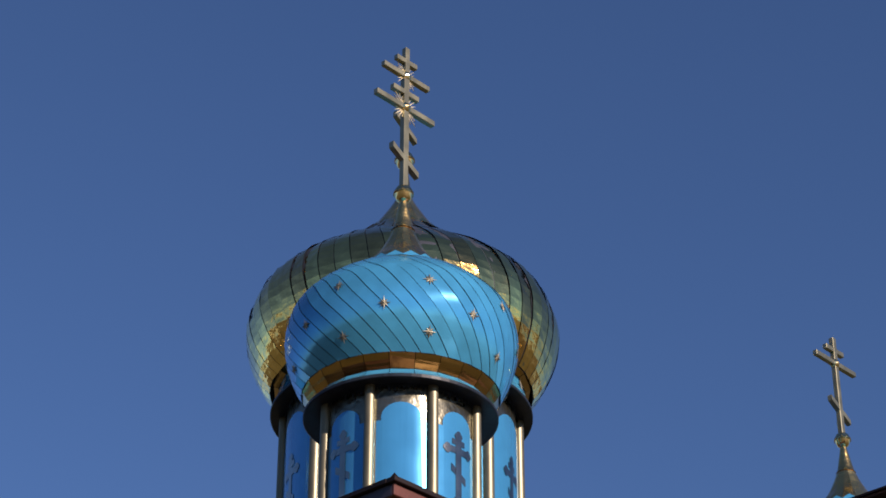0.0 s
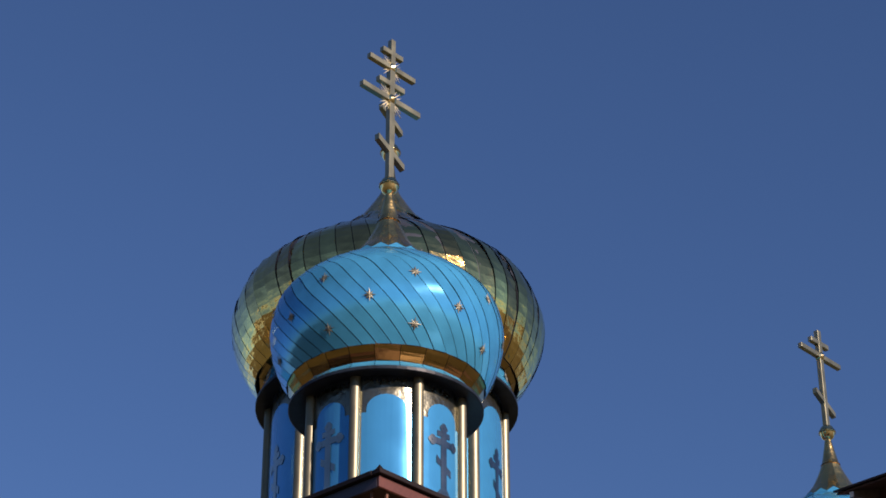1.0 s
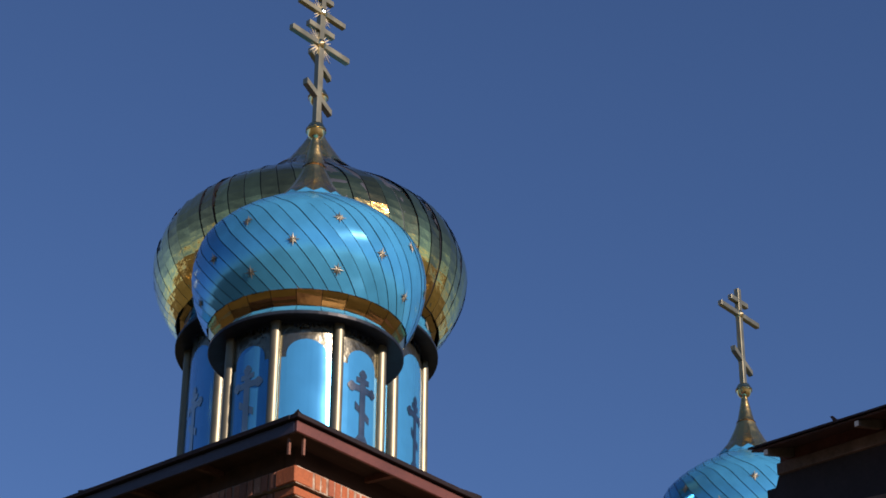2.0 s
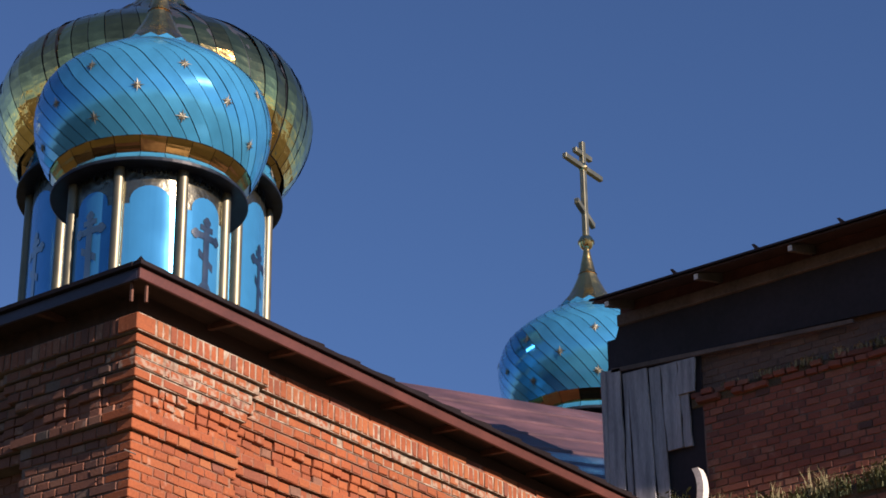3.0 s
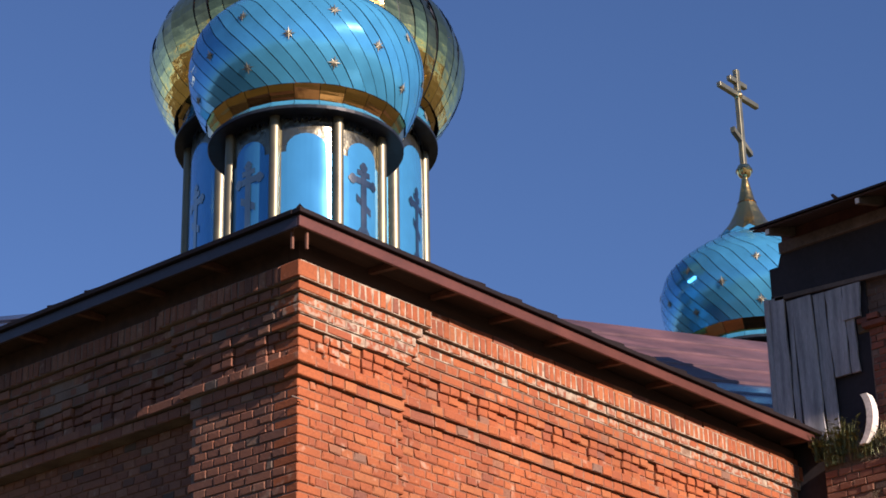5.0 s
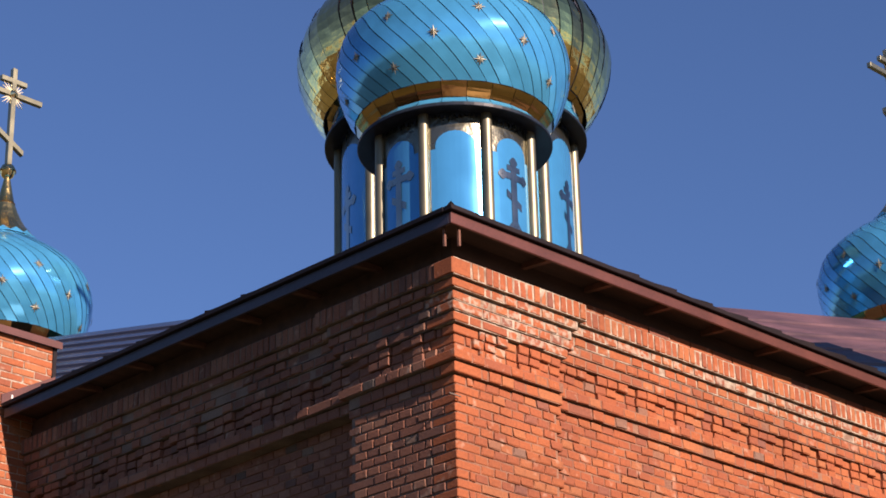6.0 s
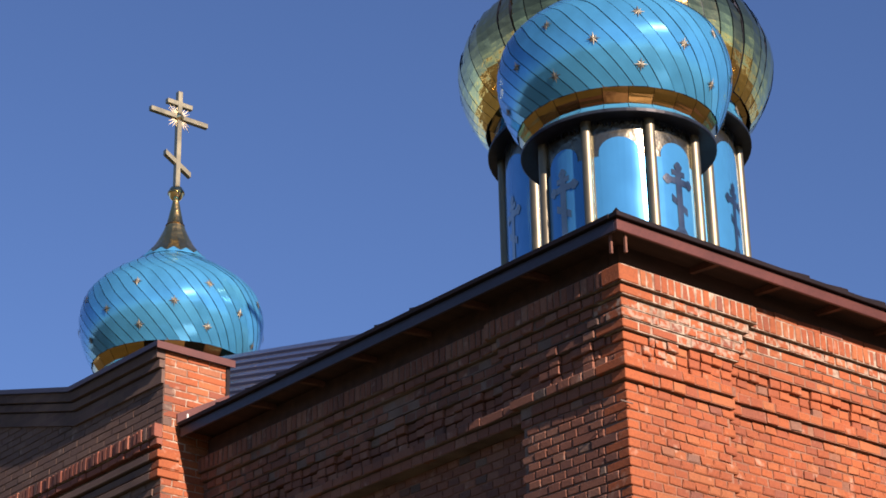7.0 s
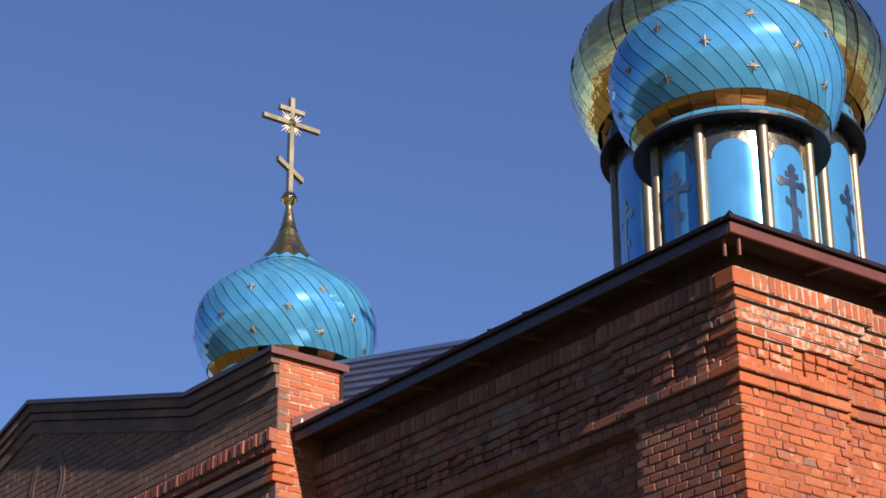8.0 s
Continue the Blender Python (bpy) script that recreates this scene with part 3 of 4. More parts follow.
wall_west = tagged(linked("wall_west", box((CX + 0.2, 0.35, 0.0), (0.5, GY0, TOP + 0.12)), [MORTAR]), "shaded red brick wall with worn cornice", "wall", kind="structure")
# mortar cores behind the bricks
part("core", box((CX + 0.02, CX + 0.010, 0.0), (CX + PIER_S, CX + 0.081, TOP)), MORTAR, wall_south)
part("core", box((CX + 0.010, CX + 0.03, 0.0), (CX + 0.21, CX + PIER_W, TOP)), MORTAR, wall_west)
part("core", prism([(CX + 0.009, CX + 0.02, 0.0), (CX + 0.009 - FLARE * PIER_W, CX + PIER_W - 0.012, 0.0), (CX + 0.1, CX + PIER_W - 0.012, 0.0), (CX + 0.1, CX + 0.02, 0.0)], (0, 0, 7.46)), MORTAR_OLD_SHADE, wall_west)
part("core", box((CX + REC_W + 0.01, CX + PIER_W, 0.0), (CX + 0.21, GY0, TOP)), MORTAR, wall_west)
SOUTH_M = Matrix(((0, 1, 0, CX), (-1, 0, 0, CX), (0, SLOPE, 1, TOP), (0, 0, 0, 1)))
WEST_M = Matrix(((-1, 0, 0, CX), (0, 1, 0, CX), (0, SLOPE, 1, TOP), (0, 0, 0, 1)))


def mortar_bed(parent, frame_m, u0, u1, out, z0, z1, mat):
    """A bed of mortar just behind the faces of one course."""
    bm = box((-0.18, u0, z0), (out, u1, z1))
    bmesh.ops.transform(bm, matrix=frame_m, verts=bm.verts)
    bmesh.ops.recalc_face_normals(bm, faces=bm.faces)
    part("mortar", bm, mat, parent)


z = 0.0
for k, (h, o, wide) in enumerate(CORNICE):
    if k < 5 or k > 7:
        pale_bed = MORTAR_PALE if k < 5 else MORTAR
        mortar_bed(wall_south, SOUTH_M, 0.02 - o, PIER_S + wide - 0.012, o - 0.006, z - h + 0.003, z - 0.003, pale_bed)
        mortar_bed(wall_south, SOUTH_M, PIER_S + wide - 0.010, RIGHT_LEN, o - REC_S - 0.006, z - h + 0.003, z - 0.003, MORTAR_PALE if k < 3 else MORTAR)
        # Darker west beds follow the shade put into the west bricks' colour.
        mortar_bed(wall_west, WEST_M, 0.03 - o, PIER_W + wide - 0.012, o - 0.010, z - h + 0.003, z - 0.003, MORTAR_OLD_SHADE)
        mortar_bed(wall_west, WEST_M, PIER_W + wide - 0.010, LEFT_LEN, o - REC_C - 0.010, z - h + 0.003, z - 0.003, MORTAR_OLD_SHADE)
    z -= h

# -- eaves over the brick corner --
OV = 0.45
EAVE = 8.626
RISE = 0.011
SHEAR_S = Matrix(((1, 0, 0, 0), (0, 1, 0, 0), (RISE, 0, 1, RISE * OV), (0, 0, 0, 1)))
SHEAR_W = Matrix(((1, 0, 0, 0), (0, 1, 0, 0), (0, RISE, 1, RISE * OV), (0, 0, 0, 1)))


def sheared(bm, m):
    bmesh.ops.transform(bm, matrix=m, verts=bm.verts)
    return bm


south_eave = empty("eave_south", label="brown metal eave along the sunlit brick wall", category="eave", kind="structure")
west_eave = empty("eave_west", label="dark metal eave along the shaded brick wall", category="eave", kind="structure")
E_END = WX - 0.02
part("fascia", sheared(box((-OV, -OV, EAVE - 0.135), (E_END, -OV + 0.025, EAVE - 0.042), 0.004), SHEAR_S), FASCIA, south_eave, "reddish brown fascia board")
part("roof_edge", sheared(box((-OV - 0.03, -OV - 0.035, EAVE - 0.040), (E_END, -OV + 0.05, EAVE), 0.004), SHEAR_S), FASCIA_EDGE, south_eave, "dark metal roof edge")
part("soffit", sheared(box((-OV + 0.026, -OV + 0.026, EAVE - 0.06), (E_END, 0.35, EAVE - 0.035)), SHEAR_S), SOFFIT, south_eave, "dark boarded soffit")
# Strip closing the wall top, coloured soffit-dark to stand for shade.
part("wall_top_shade", box((CX + 0.01, CX + 0.012, TOP + 0.001), (E_END, CX + 0.12, EAVE - 0.03)), SOFFIT, south_eave)
# West fascia has shade in its colour; the sunlit south one stays brown.
part("fascia", sheared(box((-OV, -OV + 0.028, EAVE - 0.135), (-OV + 0.025, 5.29, EAVE - 0.042), 0.004), SHEAR_W), COPING_SHADED, west_eave, "fascia board coloured dark for shade")
part("roof_edge", sheared(box((-OV - 0.035, -OV + 0.053, EAVE - 0.040), (-OV + 0.05, 5.29, EAVE), 0.004), SHEAR_W), FASCIA_EDGE, west_eave, "dark metal roof edge")
part("soffit", sheared(box((-OV + 0.026, 0.35, EAVE - 0.06), (0.3, 5.29, EAVE - 0.035)), SHEAR_W), SOFFIT, west_eave, "dark boarded soffit")
part("wall_top_shade", box((CX + 0.012, CX + 0.125, TOP + 0.001), (CX + 0.12, 5.29, EAVE - 0.03)), SOFFIT, west_eave)
for k in range(9):
    x = 0.62 + 0.72 * k
    part("bracket", sheared(prism([(x, -OV + 0.03, EAVE - 0.062), (x, -OV + 0.03, EAVE - 0.125), (x, CX + 0.01, EAVE - 0.10), (x, CX + 0.01, EAVE - 0.062)], (0.045, 0, 0)), SHEAR_S), RAFTER, south_eave)
for k in range(6):
    y = 0.62 + 0.72 * k
    part("bracket", sheared(prism([(-OV + 0.03, y, EAVE - 0.062), (-OV + 0.03, y, EAVE - 0.125), (CX + 0.01, y, EAVE - 0.10), (CX + 0.01, y, EAVE - 0.062)], (0, 0.045, 0)), SHEAR_W), RAFTER, west_eave)
for dx, dy in ((0.035, 0.11), (0.11, 0.035)):
    part("corner_stub", box((-OV + dx, -OV + dy, EAVE - 0.275), (-OV + dx + 0.019, -OV + dy + 0.019, EAVE - 0.062)), RAFTER, south_eave)
# hip cap that starts at the corner
hip = Vector((6.0 + OV, 6.0 + OV, 11.16 - EAVE))
part("hip_cap", prism([(-OV - 0.040, -OV + 0.01, EAVE - 0.012), (-OV + 0.01, -OV - 0.040, EAVE - 0.012), (-OV - 0.032, -OV - 0.032, EAVE + 0.020)], hip), FASCIA_EDGE, south_eave, "dark folded cap along the hip")
# lapped sheet ends that stand above the edge
for k in range(11):
    x = 1.30 + 0.46 * k
    part("sheet_lap", sheared(prism([(x, -OV - 0.02, EAVE + 0.001), (x + 0.34, -OV - 0.02, EAVE + 0.001), (x + 0.34, -OV - 0.02, EAVE + 0.026), (x + 0.25, -OV - 0.02, EAVE + 0.022)], (0, 0.5, 0.19)), SHEAR_S), FASCIA_EDGE, south_eave)
for k in range(7):
    y = 1.6 + 0.46 * k
    part("sheet_lap", sheared(prism([(-OV - 0.02, y, EAVE + 0.001), (-OV - 0.02, y + 0.34, EAVE + 0.001), (-OV - 0.02, y + 0.34, EAVE + 0.026), (-OV - 0.02, y + 0.27, EAVE + 0.012)], (0.5, 0, 0.19)), SHEAR_W), FASCIA_EDGE, west_eave)

# -- roofs --
corner_roof = empty("corner_roof", label="brown sheet metal roof over the corner bay", category="roof", kind="structure")
HIP_Z = 11.16
part("slope", prism([(-OV, -OV, EAVE - 0.02), (6.6, -OV, EAVE + 0.04), (6.6, 6.0, HIP_Z), (6.0, 6.0, HIP_Z)], (0, 0, 0.018)), ROOF, corner_roof)
part("slope", prism([(-OV, -OV, EAVE - 0.018), (6.0, 6.0, HIP_Z), (6.0, 6.6, HIP_Z), (-OV, 5.29, EAVE + 0.04)], (0, 0, 0.018)), ROOF, corner_roof)
tagged(linked("roof_deck", box((4.95, 4.95, 10.0), (17.3, 17.3, 11.18)), ROOF), "flat sheet metal deck under the drums", "roof", kind="structure")


def roof_plane(x, y):
    return 9.94 + 0.225 * (x - 8) + 0.64 * (y - 1)


def arm_roof(name, flip, label, x0, x1, y0, y1, mat, n, seam=None):
    th = empty(name, label=label, category="roof", kind="structure")

    def P(x, y, dz=0.0):
        z = roof_plane(x, y) + dz
        return (y, x, z) if flip else (x, y, z)
    for k in range(n):
        a, b = y0 + (y1 - y0) * k / n, y0 + (y1 - y0) * (k + 1) / n - 0.006
        part("sheet", prism([P(x0, a), P(x1, a), P(x1, b), P(x0, b)], (0, 0, 0.02)), mat, th)
        part("seam", prism([P(x0, a, 0.02), P(x1, a, 0.02), P(x1, a + 0.025, 0.02), P(x0, a + 0.025, 0.02)], (0, 0, 0.022)), seam or mat, th)
    return th


arm_roof("roof_east", False, "brown sheet metal roof with low seams", 5.2, 14.0, 1.0, 3.0, ROOF, 4)
# Same plane as the brown roof; the darker sheet stands for shade.
arm_roof("roof_east_lower", False, "sheet metal roof strip coloured dark bluish for shade", 5.2, 14.0, -0.1, 0.98, ROOF_SHADED, 3)
arm_roof("roof_north", True, "dark sheet metal roof behind the gable parapet", 4.2, 12.6, 0.12, 3.0, ROOF_SHADED, 10, COPING_SHADED)

# -- gable arm --
GX = -0.62
GYS, GYP = 6.853, 10.29
GY1, GY2 = 2 * GYP - GYS, 2 * GYP - GY0
ZC, ZP = 9.385, 10.40
gable = tagged(linked("gable_wall", prism([(GX + 0.01, GY0 + 0.01, 0), (GX + 0.01, GY2, 0), (GX + 0.01, GY2, ZC), (GX + 0.01, GY1, ZC + 0.03), (GX + 0.01, GYP, ZP), (GX + 0.01, GYS, ZC + 0.03), (GX + 0.01, GY0 + 0.01, ZC)], (0.69, 0, 0)), MORTAR_OLD_SHADE), "shaded brick gable with moulded parapet and round niche", "gable", kind="structure")


def gable_line(dy):
    return [(GY0 - dy, ZC), (GYS, ZC + 0.03), (GYP, ZP), (GY1, ZC + 0.03), (GY2 + dy, ZC)]


def gable_band(name, dz, h, out, mat, label=""):
    line = gable_line(0.0)
    for (ya, za), (yb, zb) in zip(line, line[1:]):
        part(name, prism([(GX - out, ya, za + dz - h), (GX - out, yb, zb + dz - h), (GX - out, yb, zb + dz), (GX - out, ya, za + dz)], (out + 0.008, 0, 0)), mat, gable, label)


line = gable_line(0.05)
for (ya, za), (yb, zb) in zip(line, line[1:]):
    part("coping", prism([(GX - 0.12, ya, za + 0.002), (GX - 0.12, yb, zb + 0.002), (GX - 0.12, yb, zb + 0.05), (GX - 0.12, ya, za + 0.05)], (0.87, 0, 0)), COPING_SHADED, gable, "dark metal coping")
# Sunlit coping edge is brown; the faces above carry shade in their colour.
part("coping_side", box((GX - 0.12, GY0 - 0.055, ZC - 0.02), (0.13, GY0 - 0.048, ZC + 0.05)), FASCIA, gable, "reddish brown coping edge")
# Mouldings in grey brickwork, with the gable's shade put into the colour.
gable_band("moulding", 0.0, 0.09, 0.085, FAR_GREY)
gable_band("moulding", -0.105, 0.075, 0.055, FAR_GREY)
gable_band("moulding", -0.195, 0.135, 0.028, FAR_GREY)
ring = lathe([(0.30, 0.0), (0.30, 0.006), (0.325, 0.009), (0.35, 0.003), (0.385, 0.008), (0.41, 0.006), (0.41, 0.0)], 32)
bmesh.ops.rotate(ring, verts=ring.verts, cent=(0, 0, 0), matrix=Matrix.Rotation(radians(-90), 3, "Y"))
bmesh.ops.translate(ring, verts=ring.verts, vec=(GX - 0.002, 9.89, 9.37))
part("niche_ring", ring, FAR_GREY, gable, "round brick moulding")
# Belts: orange on the sunlit end, grey standing for shade along the face.
for z, h, out in ((8.40, 0.07, 0.055), (8.31, 0.07, 0.03), (8.22, 0.07, 0.045)):
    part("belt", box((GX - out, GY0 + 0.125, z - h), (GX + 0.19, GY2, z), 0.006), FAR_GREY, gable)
    part("belt_end", box((GX - out, GY0 - out * 0.4, z - h), (GX + 0.19, GY0 + 0.12, z), 0.006), BRICK_J, gable, "orange brick at the belt's corner")
part("pale_mortar", box((GX + 0.006, GY0 + 0.0072, 7.6), (0.065, GY0 + 0.0098, ZC - 0.004)), MORTAR_PALE, gable, "pale mortar of the pilaster")
part("flashing", prism([(-0.475, GY0 - 0.02, 8.685), (0.09, GY0 - 0.02, 8.98), (0.09, GY0 - 0.02, 9.094), (-0.475, GY0 - 0.02, 8.783)], (0, 0.018, 0)), FASCIA, gable, "brown metal flashing along the roof")
part("corner_trim", box((0.06, GY0 - 0.012, 8.95), (0.10, GY0 + 0.02, ZC)), FASCIA_EDGE, gable)
tagged(linked("white_tag", box((-0.378, GY0 - 0.032, 8.75), (-0.358, GY0 - 0.021, 8.80), 0.004), STONE), "small white tag on the metal flashing", "tag")

# -- older wing with planks --
wing = tagged(linked("wing_wall", box((WX + 0.01, -16.0, 0.0), (WX + 0.5, -1.07, 9.72)), MORTAR_OLD_SHADE), "weathered dark red brick wall of the older wing", "wall", kind="structure")
part("upper_brickwork", box((WX + 0.05, -16.0, 9.72), (WX + 0.5, -0.93, 10.3)), FAR_GREY, wing)
part("string_course", box((WX + 0.0, -16.0, 9.585), (WX + 0.05, -0.95, 9.72), 0.012), SOIL, wing, "crumbling soil behind the worn course")
part("ledge", box((WX - 0.13, -16.0, 7.6), (WX + 0.01, -0.52, 8.40), 0.02), SOIL, wing, "crumbling ledge with soil")
tagged(linked("felt_strip", prism([(WX - 0.03, -0.04, 10.21), (WX - 0.03, -0.20, 10.66), (WX - 0.03, -16, 10.66), (WX - 0.03, -16, 9.9), (WX - 0.03, -3.1, 10.03)], (0.03, 0, 0)), FELT), "dark roofing felt under the old eave", "felt", kind="structure")
tagged(linked("batten", prism([(WX - 0.06, -0.1, 10.16), (WX - 0.06, -2.75, 9.98), (WX - 0.06, -2.75, 10.02), (WX - 0.06, -0.1, 10.205)], (0.028, 0, 0)), OLD_WOOD), "pale wooden batten below the felt", "batten", kind="structure")
old_eave = empty("old_eave", label="old wooden eave with exposed rafter ends", category="eave", kind="structure")
part("plate", box((WX - 0.07, -16, 10.64), (WX + 0.03, -0.20, 10.76), 0.005), OLD_WOOD, old_eave)
part("infill", box((WX - 0.01, -16, 10.66), (WX + 0.05, -0.21, 11.0)), RAFTER, old_eave)
part("boarding", prism([(WX - 0.52, -0.20, 10.72), (WX - 0.52, -16, 10.72), (WX + 0.4, -16, 11.045), (WX + 0.4, -0.20, 11.045)], (0, 0, 0.02)), SOFFIT, old_eave, "dark brown eave boards")
part("roof_sheet", prism([(WX - 0.55, -0.18, 10.742), (WX - 0.55, -16, 10.742), (WX + 0.55, -16, 11.138), (WX + 0.55, -0.18, 11.138)], (0, 0, 0.022)), FASCIA_EDGE, old_eave)
for k in range(14):
    y = -0.38 - 1.02 * k
    rafter = part("rafter", prism([(WX - 0.50, y, 10.655), (WX + 0.1, y, 10.835), (WX + 0.1, y, 10.955), (WX - 0.50, y, 10.717)], (0, 0.05, 0)), OLD_WOOD, old_eave, "dark weathered rafter")
    part("sawn_end", prism([(WX - 0.506, y + 0.004, 10.660), (WX - 0.506, y + 0.046, 10.660), (WX - 0.506, y + 0.046, 10.713), (WX - 0.506, y + 0.004, 10.713)], (0.005, 0, 0)), STONE, rafter, "pale sawn rafter end")
for k in range(4):
    y = -1.2 - 0.9 * k
    part("nail_strip", prism([(WX - 0.55, y, 10.765), (WX - 0.55, y + 0.05, 10.765), (WX - 0.53, y + 0.09, 10.83), (WX - 0.53, y + 0.06, 10.83)], (0.02, 0, 0)), FASCIA_EDGE, old_eave)
boards = empty("plank_screen", (0, 0, 0), label="weathered grey planks closing the wing's end", category="planks")
rngp = random.Random(5)


def plank(y0, y1, lo, hi, out, lean=0.0):
    bm = bmesh.new()
    n = 7
    rows_ = []
    for i in range(n):
        t = i / (n - 1)
        z = lo + (hi - lo) * t
        dy = lean * (1 - t)
        a, b = y0 + dy + rngp.uniform(-0.008, 0.008), y1 + dy + rngp.uniform(-0.008, 0.008)
        rows_.append([bm.verts.new(p) for p in ((WX - out, a, z), (WX - out, b, z), (WX - out + 0.025, b, z), (WX - out + 0.025, a, z))])
    for i in range(n - 1):
        for k in range(4):
            bm.faces.new((rows_[i][k], rows_[i][(k + 1) % 4], rows_[i + 1][(k + 1) % 4], rows_[i + 1][k]))
    bm.faces.new(rows_[0])
    bm.faces.new(rows_[-1][::-1])
    bmesh.ops.recalc_face_normals(bm, faces=bm.faces)
    part("plank", bm, PLANK, boards)


plank(-0.20, -0.04, 8.75, 10.19, 0.06, 0.0)
plank(-0.275, -0.215, 8.7, 10.13, 0.03, 0.01)
plank(-0.50, -0.285, 8.6, 10.12, 0.045, -0.03)
plank(-0.64, -0.515, 8.55, 10.11, 0.03, -0.03)
plank(-0.835, -0.66, 9.2, 10.10, 0.042, -0.02)
plank(-0.93, -0.85, 9.2, 10.09, 0.03, -0.02)
plank(-1.05, -0.86, 9.74, 10.09, 0.055, 0.03)
post = lathe([(0.045, 8.6), (0.045, 10.2)], 12)
bmesh.ops.translate(post, verts=post.verts, vec=(WX - 0.02, 0.0, 0))
part("post", post, PLANK, boards, "round grey corner post", smooth=True)
# Felt-black wall added where the gap beside the planks lies in shade.
tagged(linked("wing_end_wall", box((WX + 0.02, -1.07, 0.0), (WX + 0.5, -0.02, 10.55)), FELT), "dark end of the older wing", "wall", kind="structure")
# pale curved fragment on the ledge
bm = bmesh.new()
prev = None
for i in range(9):
    t = i / 8
    a = -0.85 + 1.7 * t
    y, z = -1.13 + 0.22 * (1 - math.cos(a)) + 0.06 * (1 - t), 8.78 + 0.24 * math.sin(a) / math.sin(0.85)
    wdt = 0.034
    cur = [bm.verts.new(p) for p in ((WX - 0.20, y - wdt, z), (WX - 0.20, y + wdt, z), (WX - 0.10, y + wdt, z), (WX - 0.10, y - wdt, z))]
    if prev:
        for k in range(4):
            bm.faces.new((prev[k], prev[(k + 1) % 4], cur[(k + 1) % 4], cur[k]))
    else:
        bm.faces.new(cur)
    prev = cur
bm.faces.new(prev)
bmesh.ops.recalc_face_normals(bm, faces=bm.faces)
bmesh.ops.translate(bm, verts=bm.verts, vec=(0, 0, -0.125))
tagged(linked("plaster_fragment", bm, STONE), "pale curved plaster fragment standing on the ledge", "fragment")


# -- weeds on the ledge and on the worn course --
def weeds(name, label, n, ys, z, hs, seed, x0, x1, mat=GRASS, leaf=1.0):
    rng = random.Random(seed)
    vs, fs = [], []
    for _ in range(n):
        y = rng.uniform(*ys)
        x = rng.uniform(x0, x1)
        patch = noise.noise(Vector((y * 2.9, seed, 0))) + 0.5 * noise.noise(Vector((y * 8.0, seed, 3)))
        if rng.random() > 0.42 + patch * 1.8:
            continue
        h = rng.uniform(*hs) * (0.75 + 1.1 * max(-0.4, patch))
        dx, dy = rng.uniform(-0.35, 0.2) * h, rng.uniform(-0.45, 0.45) * h
        w = rng.uniform(0.003, 0.007)
        ang = rng.uniform(0, math.pi)
        ox, oy = w * math.cos(ang), w * math.sin(ang)
        b = len(vs)
        vs += [(x - ox, y - oy, z - 0.02), (x + ox, y + oy, z - 0.02), (x + dx * 0.4 + ox * 0.8, y + dy * 0.4 + oy * 0.8, z + h * 0.6), (x + dx * 0.4 - ox * 0.8, y + dy * 0.4 - oy * 0.8, z + h * 0.6), (x + dx, y + dy, z + h * rng.uniform(0.85, 1.05))]
        fs += [(b, b + 1, b + 2, b + 3), (b + 3, b + 2, b + 4)]
        for q in range(rng.randrange(1, 4)):
            t = rng.uniform(0.3, 1.0)
            cx, cy, cz = x + dx * t, y + dy * t, z + h * t
            s = rng.uniform(0.008, 0.022) * leaf
            ex, ey, ez = rng.uniform(-1, 1) * s, rng.uniform(-1, 1) * s, rng.uniform(0.2, 1) * s
            b = len(vs)
            vs += [(cx, cy, cz), (cx + ex - ey * 0.4, cy + ey + ex * 0.4, cz + ez * 0.5), (cx + ex * 2, cy + ey * 2, cz + ez), (cx + ex + ey * 0.4, cy + ey - ex * 0.4, cz + ez * 0.5)]
            fs += [(b, b + 1, b + 2, b + 3)]
    me = bpy.data.meshes.new(name)
    me.from_pydata(vs, [], fs)
    me.materials.append(mat)
    return tagged(new(name, me), label, "weeds", kind="stuff")


tagged(linked("wire_hook", prism([(CX - 0.07, CX - 0.01, 7.295), (CX + 0.02, CX - 0.04, 7.28), (CX + 0.02, CX - 0.04, 7.288), (CX - 0.07, CX - 0.01, 7.305)], (0.0, 0.008, 0.0)), OLD_WOOD), "pale bent wire stuck in the brick corner", "wire")
weeds("ledge_weeds", "dry grass and weeds growing on the ledge", 1700, (-3.9, -0.52), 8.39, (0.04, 0.22), 7, WX - 0.14, WX - 0.02)
weeds("hanging_weeds", "tangled dark weeds along the ledge's face", 1500, (-3.9, -0.56), 8.32, (0.03, 0.16), 17, WX - 0.175, WX - 0.142, LEAF, 1.3)
weeds("corner_weeds", "taller green weeds at the ledge's end", 700, (-0.95, -0.44), 8.40, (0.15, 0.45), 9, WX - 0.17, WX - 0.10, LEAF, 1.9)
weeds("leafy_weeds", "low leafy green weeds between the dry grass", 700, (-3.9, -0.6), 8.39, (0.06, 0.20), 23, WX - 0.15, WX - 0.04, LEAF, 1.7)
weeds("course_weeds", "dry tufts on the worn brick course", 700, (-3.9, -1.3), 9.72, (0.02, 0.07), 11, WX - 0.07, WX + 0.03)

# -- closing walls out of sight --
for lo, hi in (((14.0, 0.4, 0.0), (14.4, 4.9, 9.8)), ((0.4, 14.0, 0.0), (4.9, 14.4, 9.8)), ((7.2, 0.38, 0.0), (13.98, 0.7, 9.2))):
    tagged(linked("wall_back", box(lo, hi), FAR_BRICK), "plain brick wall of the church's arm", "wall", kind="structure")
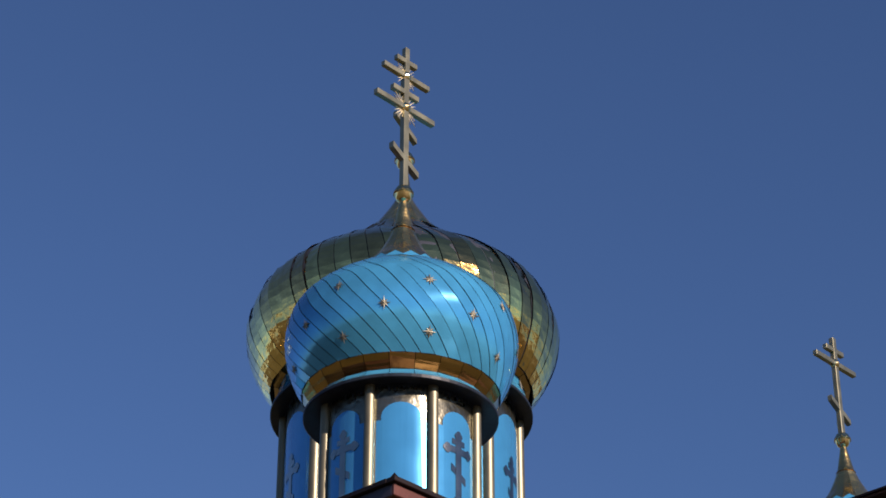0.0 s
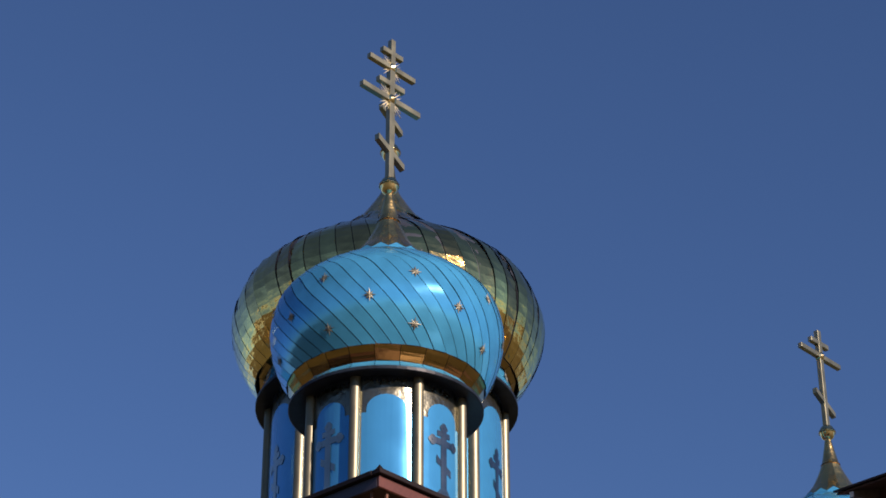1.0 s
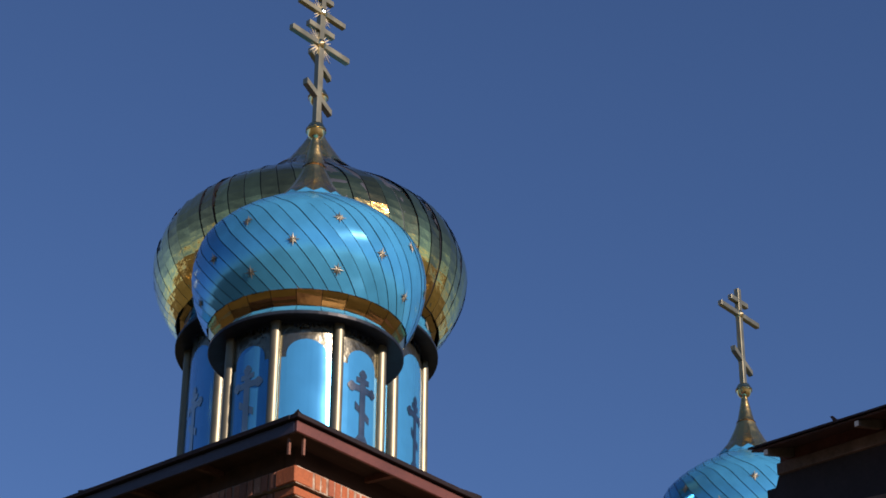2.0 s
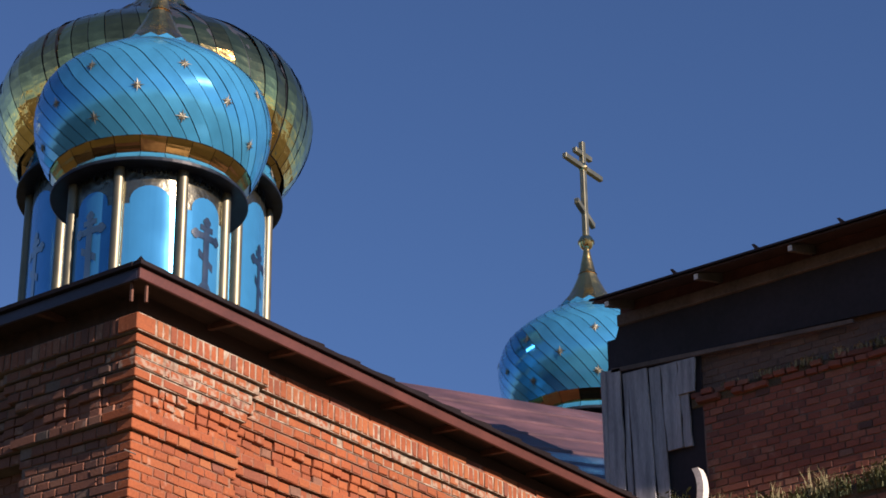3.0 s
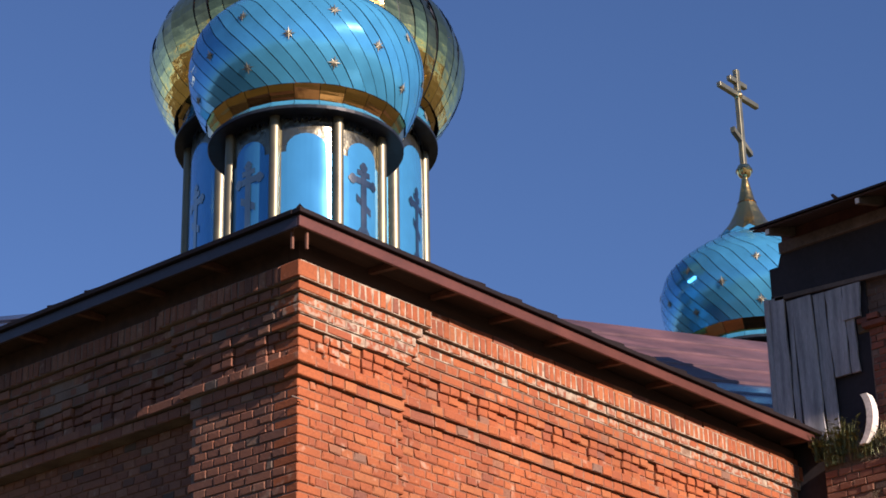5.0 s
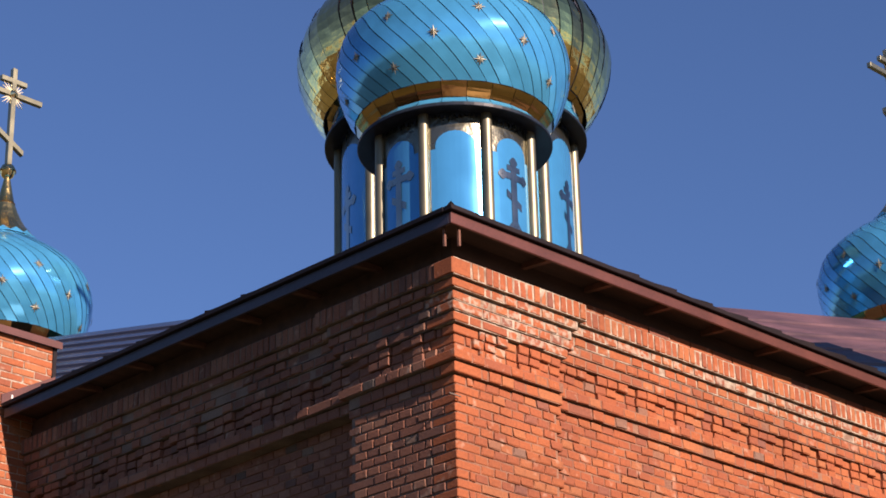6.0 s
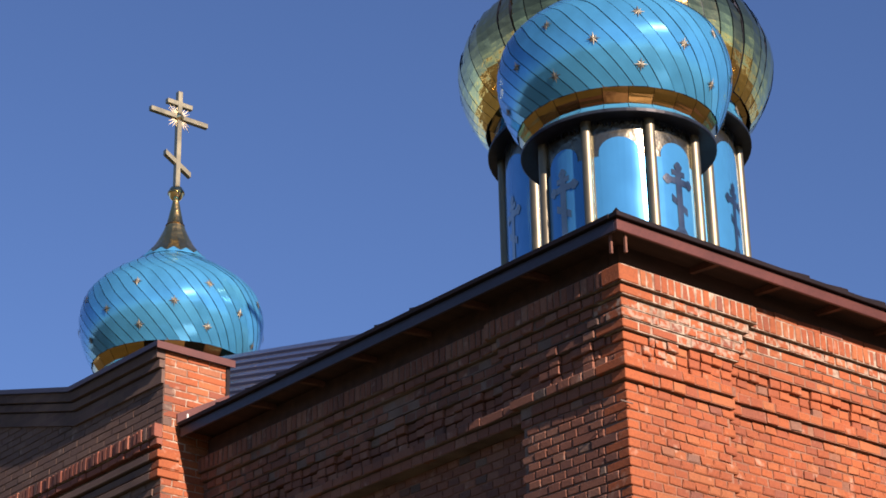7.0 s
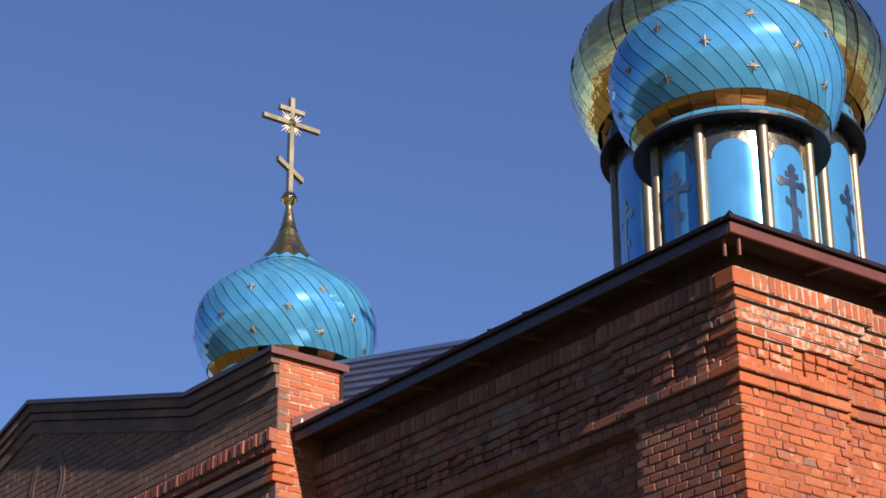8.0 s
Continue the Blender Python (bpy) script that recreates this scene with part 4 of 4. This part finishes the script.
for lo, hi in (((6.7, 3.05, 10.3), (14.0, 4.94, 10.8)), ((3.05, 6.7, 10.3), (4.94, 14.0, 10.8))):
    tagged(linked("roof_valley", box(lo, hi), ROOF), "flat sheet metal roof behind the ridge", "roof", kind="structure")
for lo, hi in (((5.0, 5.0, 0.0), (17.2, 5.4, 9.99)), ((5.0, 16.8, 0.0), (17.2, 17.2, 9.99)), ((5.0, 5.41, 0.0), (5.4, 16.79, 9.99)), ((16.8, 5.41, 0.0), (17.2, 16.79, 9.99))):
    tagged(linked("wall_core", box(lo, hi), FAR_BRICK), "plain brick wall that carries the roof deck", "wall", kind="structure")

# -- bricks of the near walls --
lay_bricks(wall_south, SOUTH_M, wall_rows(PIER_S, REC_S, True, REC_S), RIGHT_LEN, lambda u, i: u < 1.5 and i < 22, 3, lambda i: 0.0745 if i == 0 else 0.25 if i % 2 else 0.12)
# West bricks are the same wall's bricks, darkened to stand for shade.
lay_bricks(wall_west, WEST_M, wall_rows(PIER_W, REC_W, False, REC_C, FLARE), LEFT_LEN, lambda u, i: u < 1.5 and i < 22, 4, lambda i: 0.0745 if i == 0 else 0.12 if i % 2 else 0.25, kind=(BRICK_SHADED, BRICK_SHADED_J), tilt=0.012, turn=lambda u, i: -FLARE if i > 9 and u < PIER_W else 0.0, uneven=lambda i: 0.012 if 0 < i < 8 else 0.0025)
# thin top course over the recessed soldier row
lay_bricks(wall_south, SOUTH_M @ Matrix.Translation((0, 0, 0.082)), [(0.0, 0.075, 0.27, lambda u: 0.022, lambda u: False, 0.0, 0.010, 0.0)], RIGHT_LEN, lambda u, i: False, 41, lambda i: PIER_S + 0.32)
# grey brickwork over the worn course of the older wing
lay_bricks(wing, Matrix(((-1, 0, 0, WX + 0.044), (0, -1, 0, -0.96), (0, 0, 1, 10.24), (0, 0, 0, 1))), plain_rows(10.24, 9.72, 0.145), 3.2, lambda u, i: False, 42, kind=(BRICK_GREY, BRICK_GREY_J), tilt=0.02)
# pilaster's sunlit side, the gable's face in shade-coloured grey, and the wing
lay_bricks(gable, Matrix(((0, 1, 0, GX), (-1, 0, 0, GY0), (0, 0, 1, ZC), (0, 0, 0, 1))), plain_rows(ZC, 7.6, 0.25), 0.69, lambda u, i: True, 5, tilt=0.012, uneven=0.003)
GABLE_M = Matrix(((-1, 0, 0, GX), (0, 1, 0, GY0), (0, 0, 1, 0), (0, 0, 0, 1)))


def under_gable(z):
    """Bricks only below the gable's sloping mouldings; the offset -1 leaves one out."""
    def out(u):
        y = GY0 + u
        top = ZC + 0.03 * min(1.0, u / (GYS - GY0)) if y < GYS else ZC + 0.03 + (ZP - ZC - 0.03) * (1 - abs(y - GYP) / (GYP - GYS))
        return 0.0 if z < top - 0.27 else -1.0
    return out


gable_rows = []
z = 0.0
while 10.1 + z > 8.68:
    gable_rows.append((z, COURSE, 0.25, under_gable(10.1 + z), lambda u: False, (len(gable_rows) % 2) * 0.125, 0.004, 0.0))
    z -= COURSE
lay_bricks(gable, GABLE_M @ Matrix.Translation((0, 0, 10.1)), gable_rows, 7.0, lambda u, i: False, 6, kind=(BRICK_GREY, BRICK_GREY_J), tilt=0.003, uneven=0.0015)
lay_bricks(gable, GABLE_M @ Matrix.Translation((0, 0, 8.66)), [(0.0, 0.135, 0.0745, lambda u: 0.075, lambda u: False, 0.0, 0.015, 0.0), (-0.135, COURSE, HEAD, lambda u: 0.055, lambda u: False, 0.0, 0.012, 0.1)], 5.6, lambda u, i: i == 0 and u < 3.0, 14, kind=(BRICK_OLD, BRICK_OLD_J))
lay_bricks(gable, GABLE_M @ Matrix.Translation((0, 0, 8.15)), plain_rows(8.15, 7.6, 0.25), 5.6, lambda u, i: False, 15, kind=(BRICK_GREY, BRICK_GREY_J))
part("pale_mortar", box((GX - 0.06, GY0 + 0.01, 8.53), (GX + 0.01, GY2, 8.655)), MORTAR_PALE, gable, "pale mortar of the soldier band")
lay_bricks(wing, Matrix(((-1, 0, 0, WX), (0, -1, 0, -1.08), (0, 0, 1, 9.60), (0, 0, 0, 1))), plain_rows(9.60, 8.45, 0.145), 3.0, lambda u, i: u < 1.6, 8, kind=(BRICK_OLD, BRICK_OLD_J), tilt=0.015)
# Ledge face takes the same darkened brick, shade put into the colour.
lay_bricks(wing, Matrix(((-1, 0, 0, WX - 0.14), (0, -1, 0, -0.53), (0, 0, 1, 8.26), (0, 0, 0, 1))), plain_rows(8.26, 7.85, 0.145), 3.4, lambda u, i: False, 12, kind=(BRICK_SHADED, BRICK_SHADED_J))
crumbled = random.Random(31)
lay_bricks(wing, Matrix(((-1, 0, 0, WX), (0, -1, 0, -0.96), (0, 0, 1, 9.735), (0, 0, 0, 1))), [(-0.07 * k, 0.07, 0.13, lambda u: crumbled.choice((0.03, 0.05, 0.06, 0.075, -0.02, -1.0)), lambda u: False, 0.06 * k, 0.016, 0.2) for k in range(2)], 3.0, lambda u, i: True, 13, kind=(BRICK_OLD, BRICK_OLD_J), tilt=0.12)
# quoin bricks that turn the corner
rngq = random.Random(21)
for i, (zt, h, pitch, out, lime_fn, shift, gap, doubles) in enumerate(wall_rows(PIER_S, REC_S, True, REC_S)):
    o = out(0.02)
    lx, ly = (0.25, 0.12) if i % 2 else (0.12, 0.25)
    if i == 0:
        lx = ly = 0.0745
    j = [rngq.uniform(-0.004, 0.004) for _ in range(3)]
    part("brick", box((CX - o + j[0], CX - o + j[1], TOP + zt - h + gap / 2), (CX + lx - gap / 2, CX + ly - gap / 2, TOP + zt - gap / 2), 0.006), BRICK_LIME_J if lime_fn(0.1) else BRICK_J, wall_south)
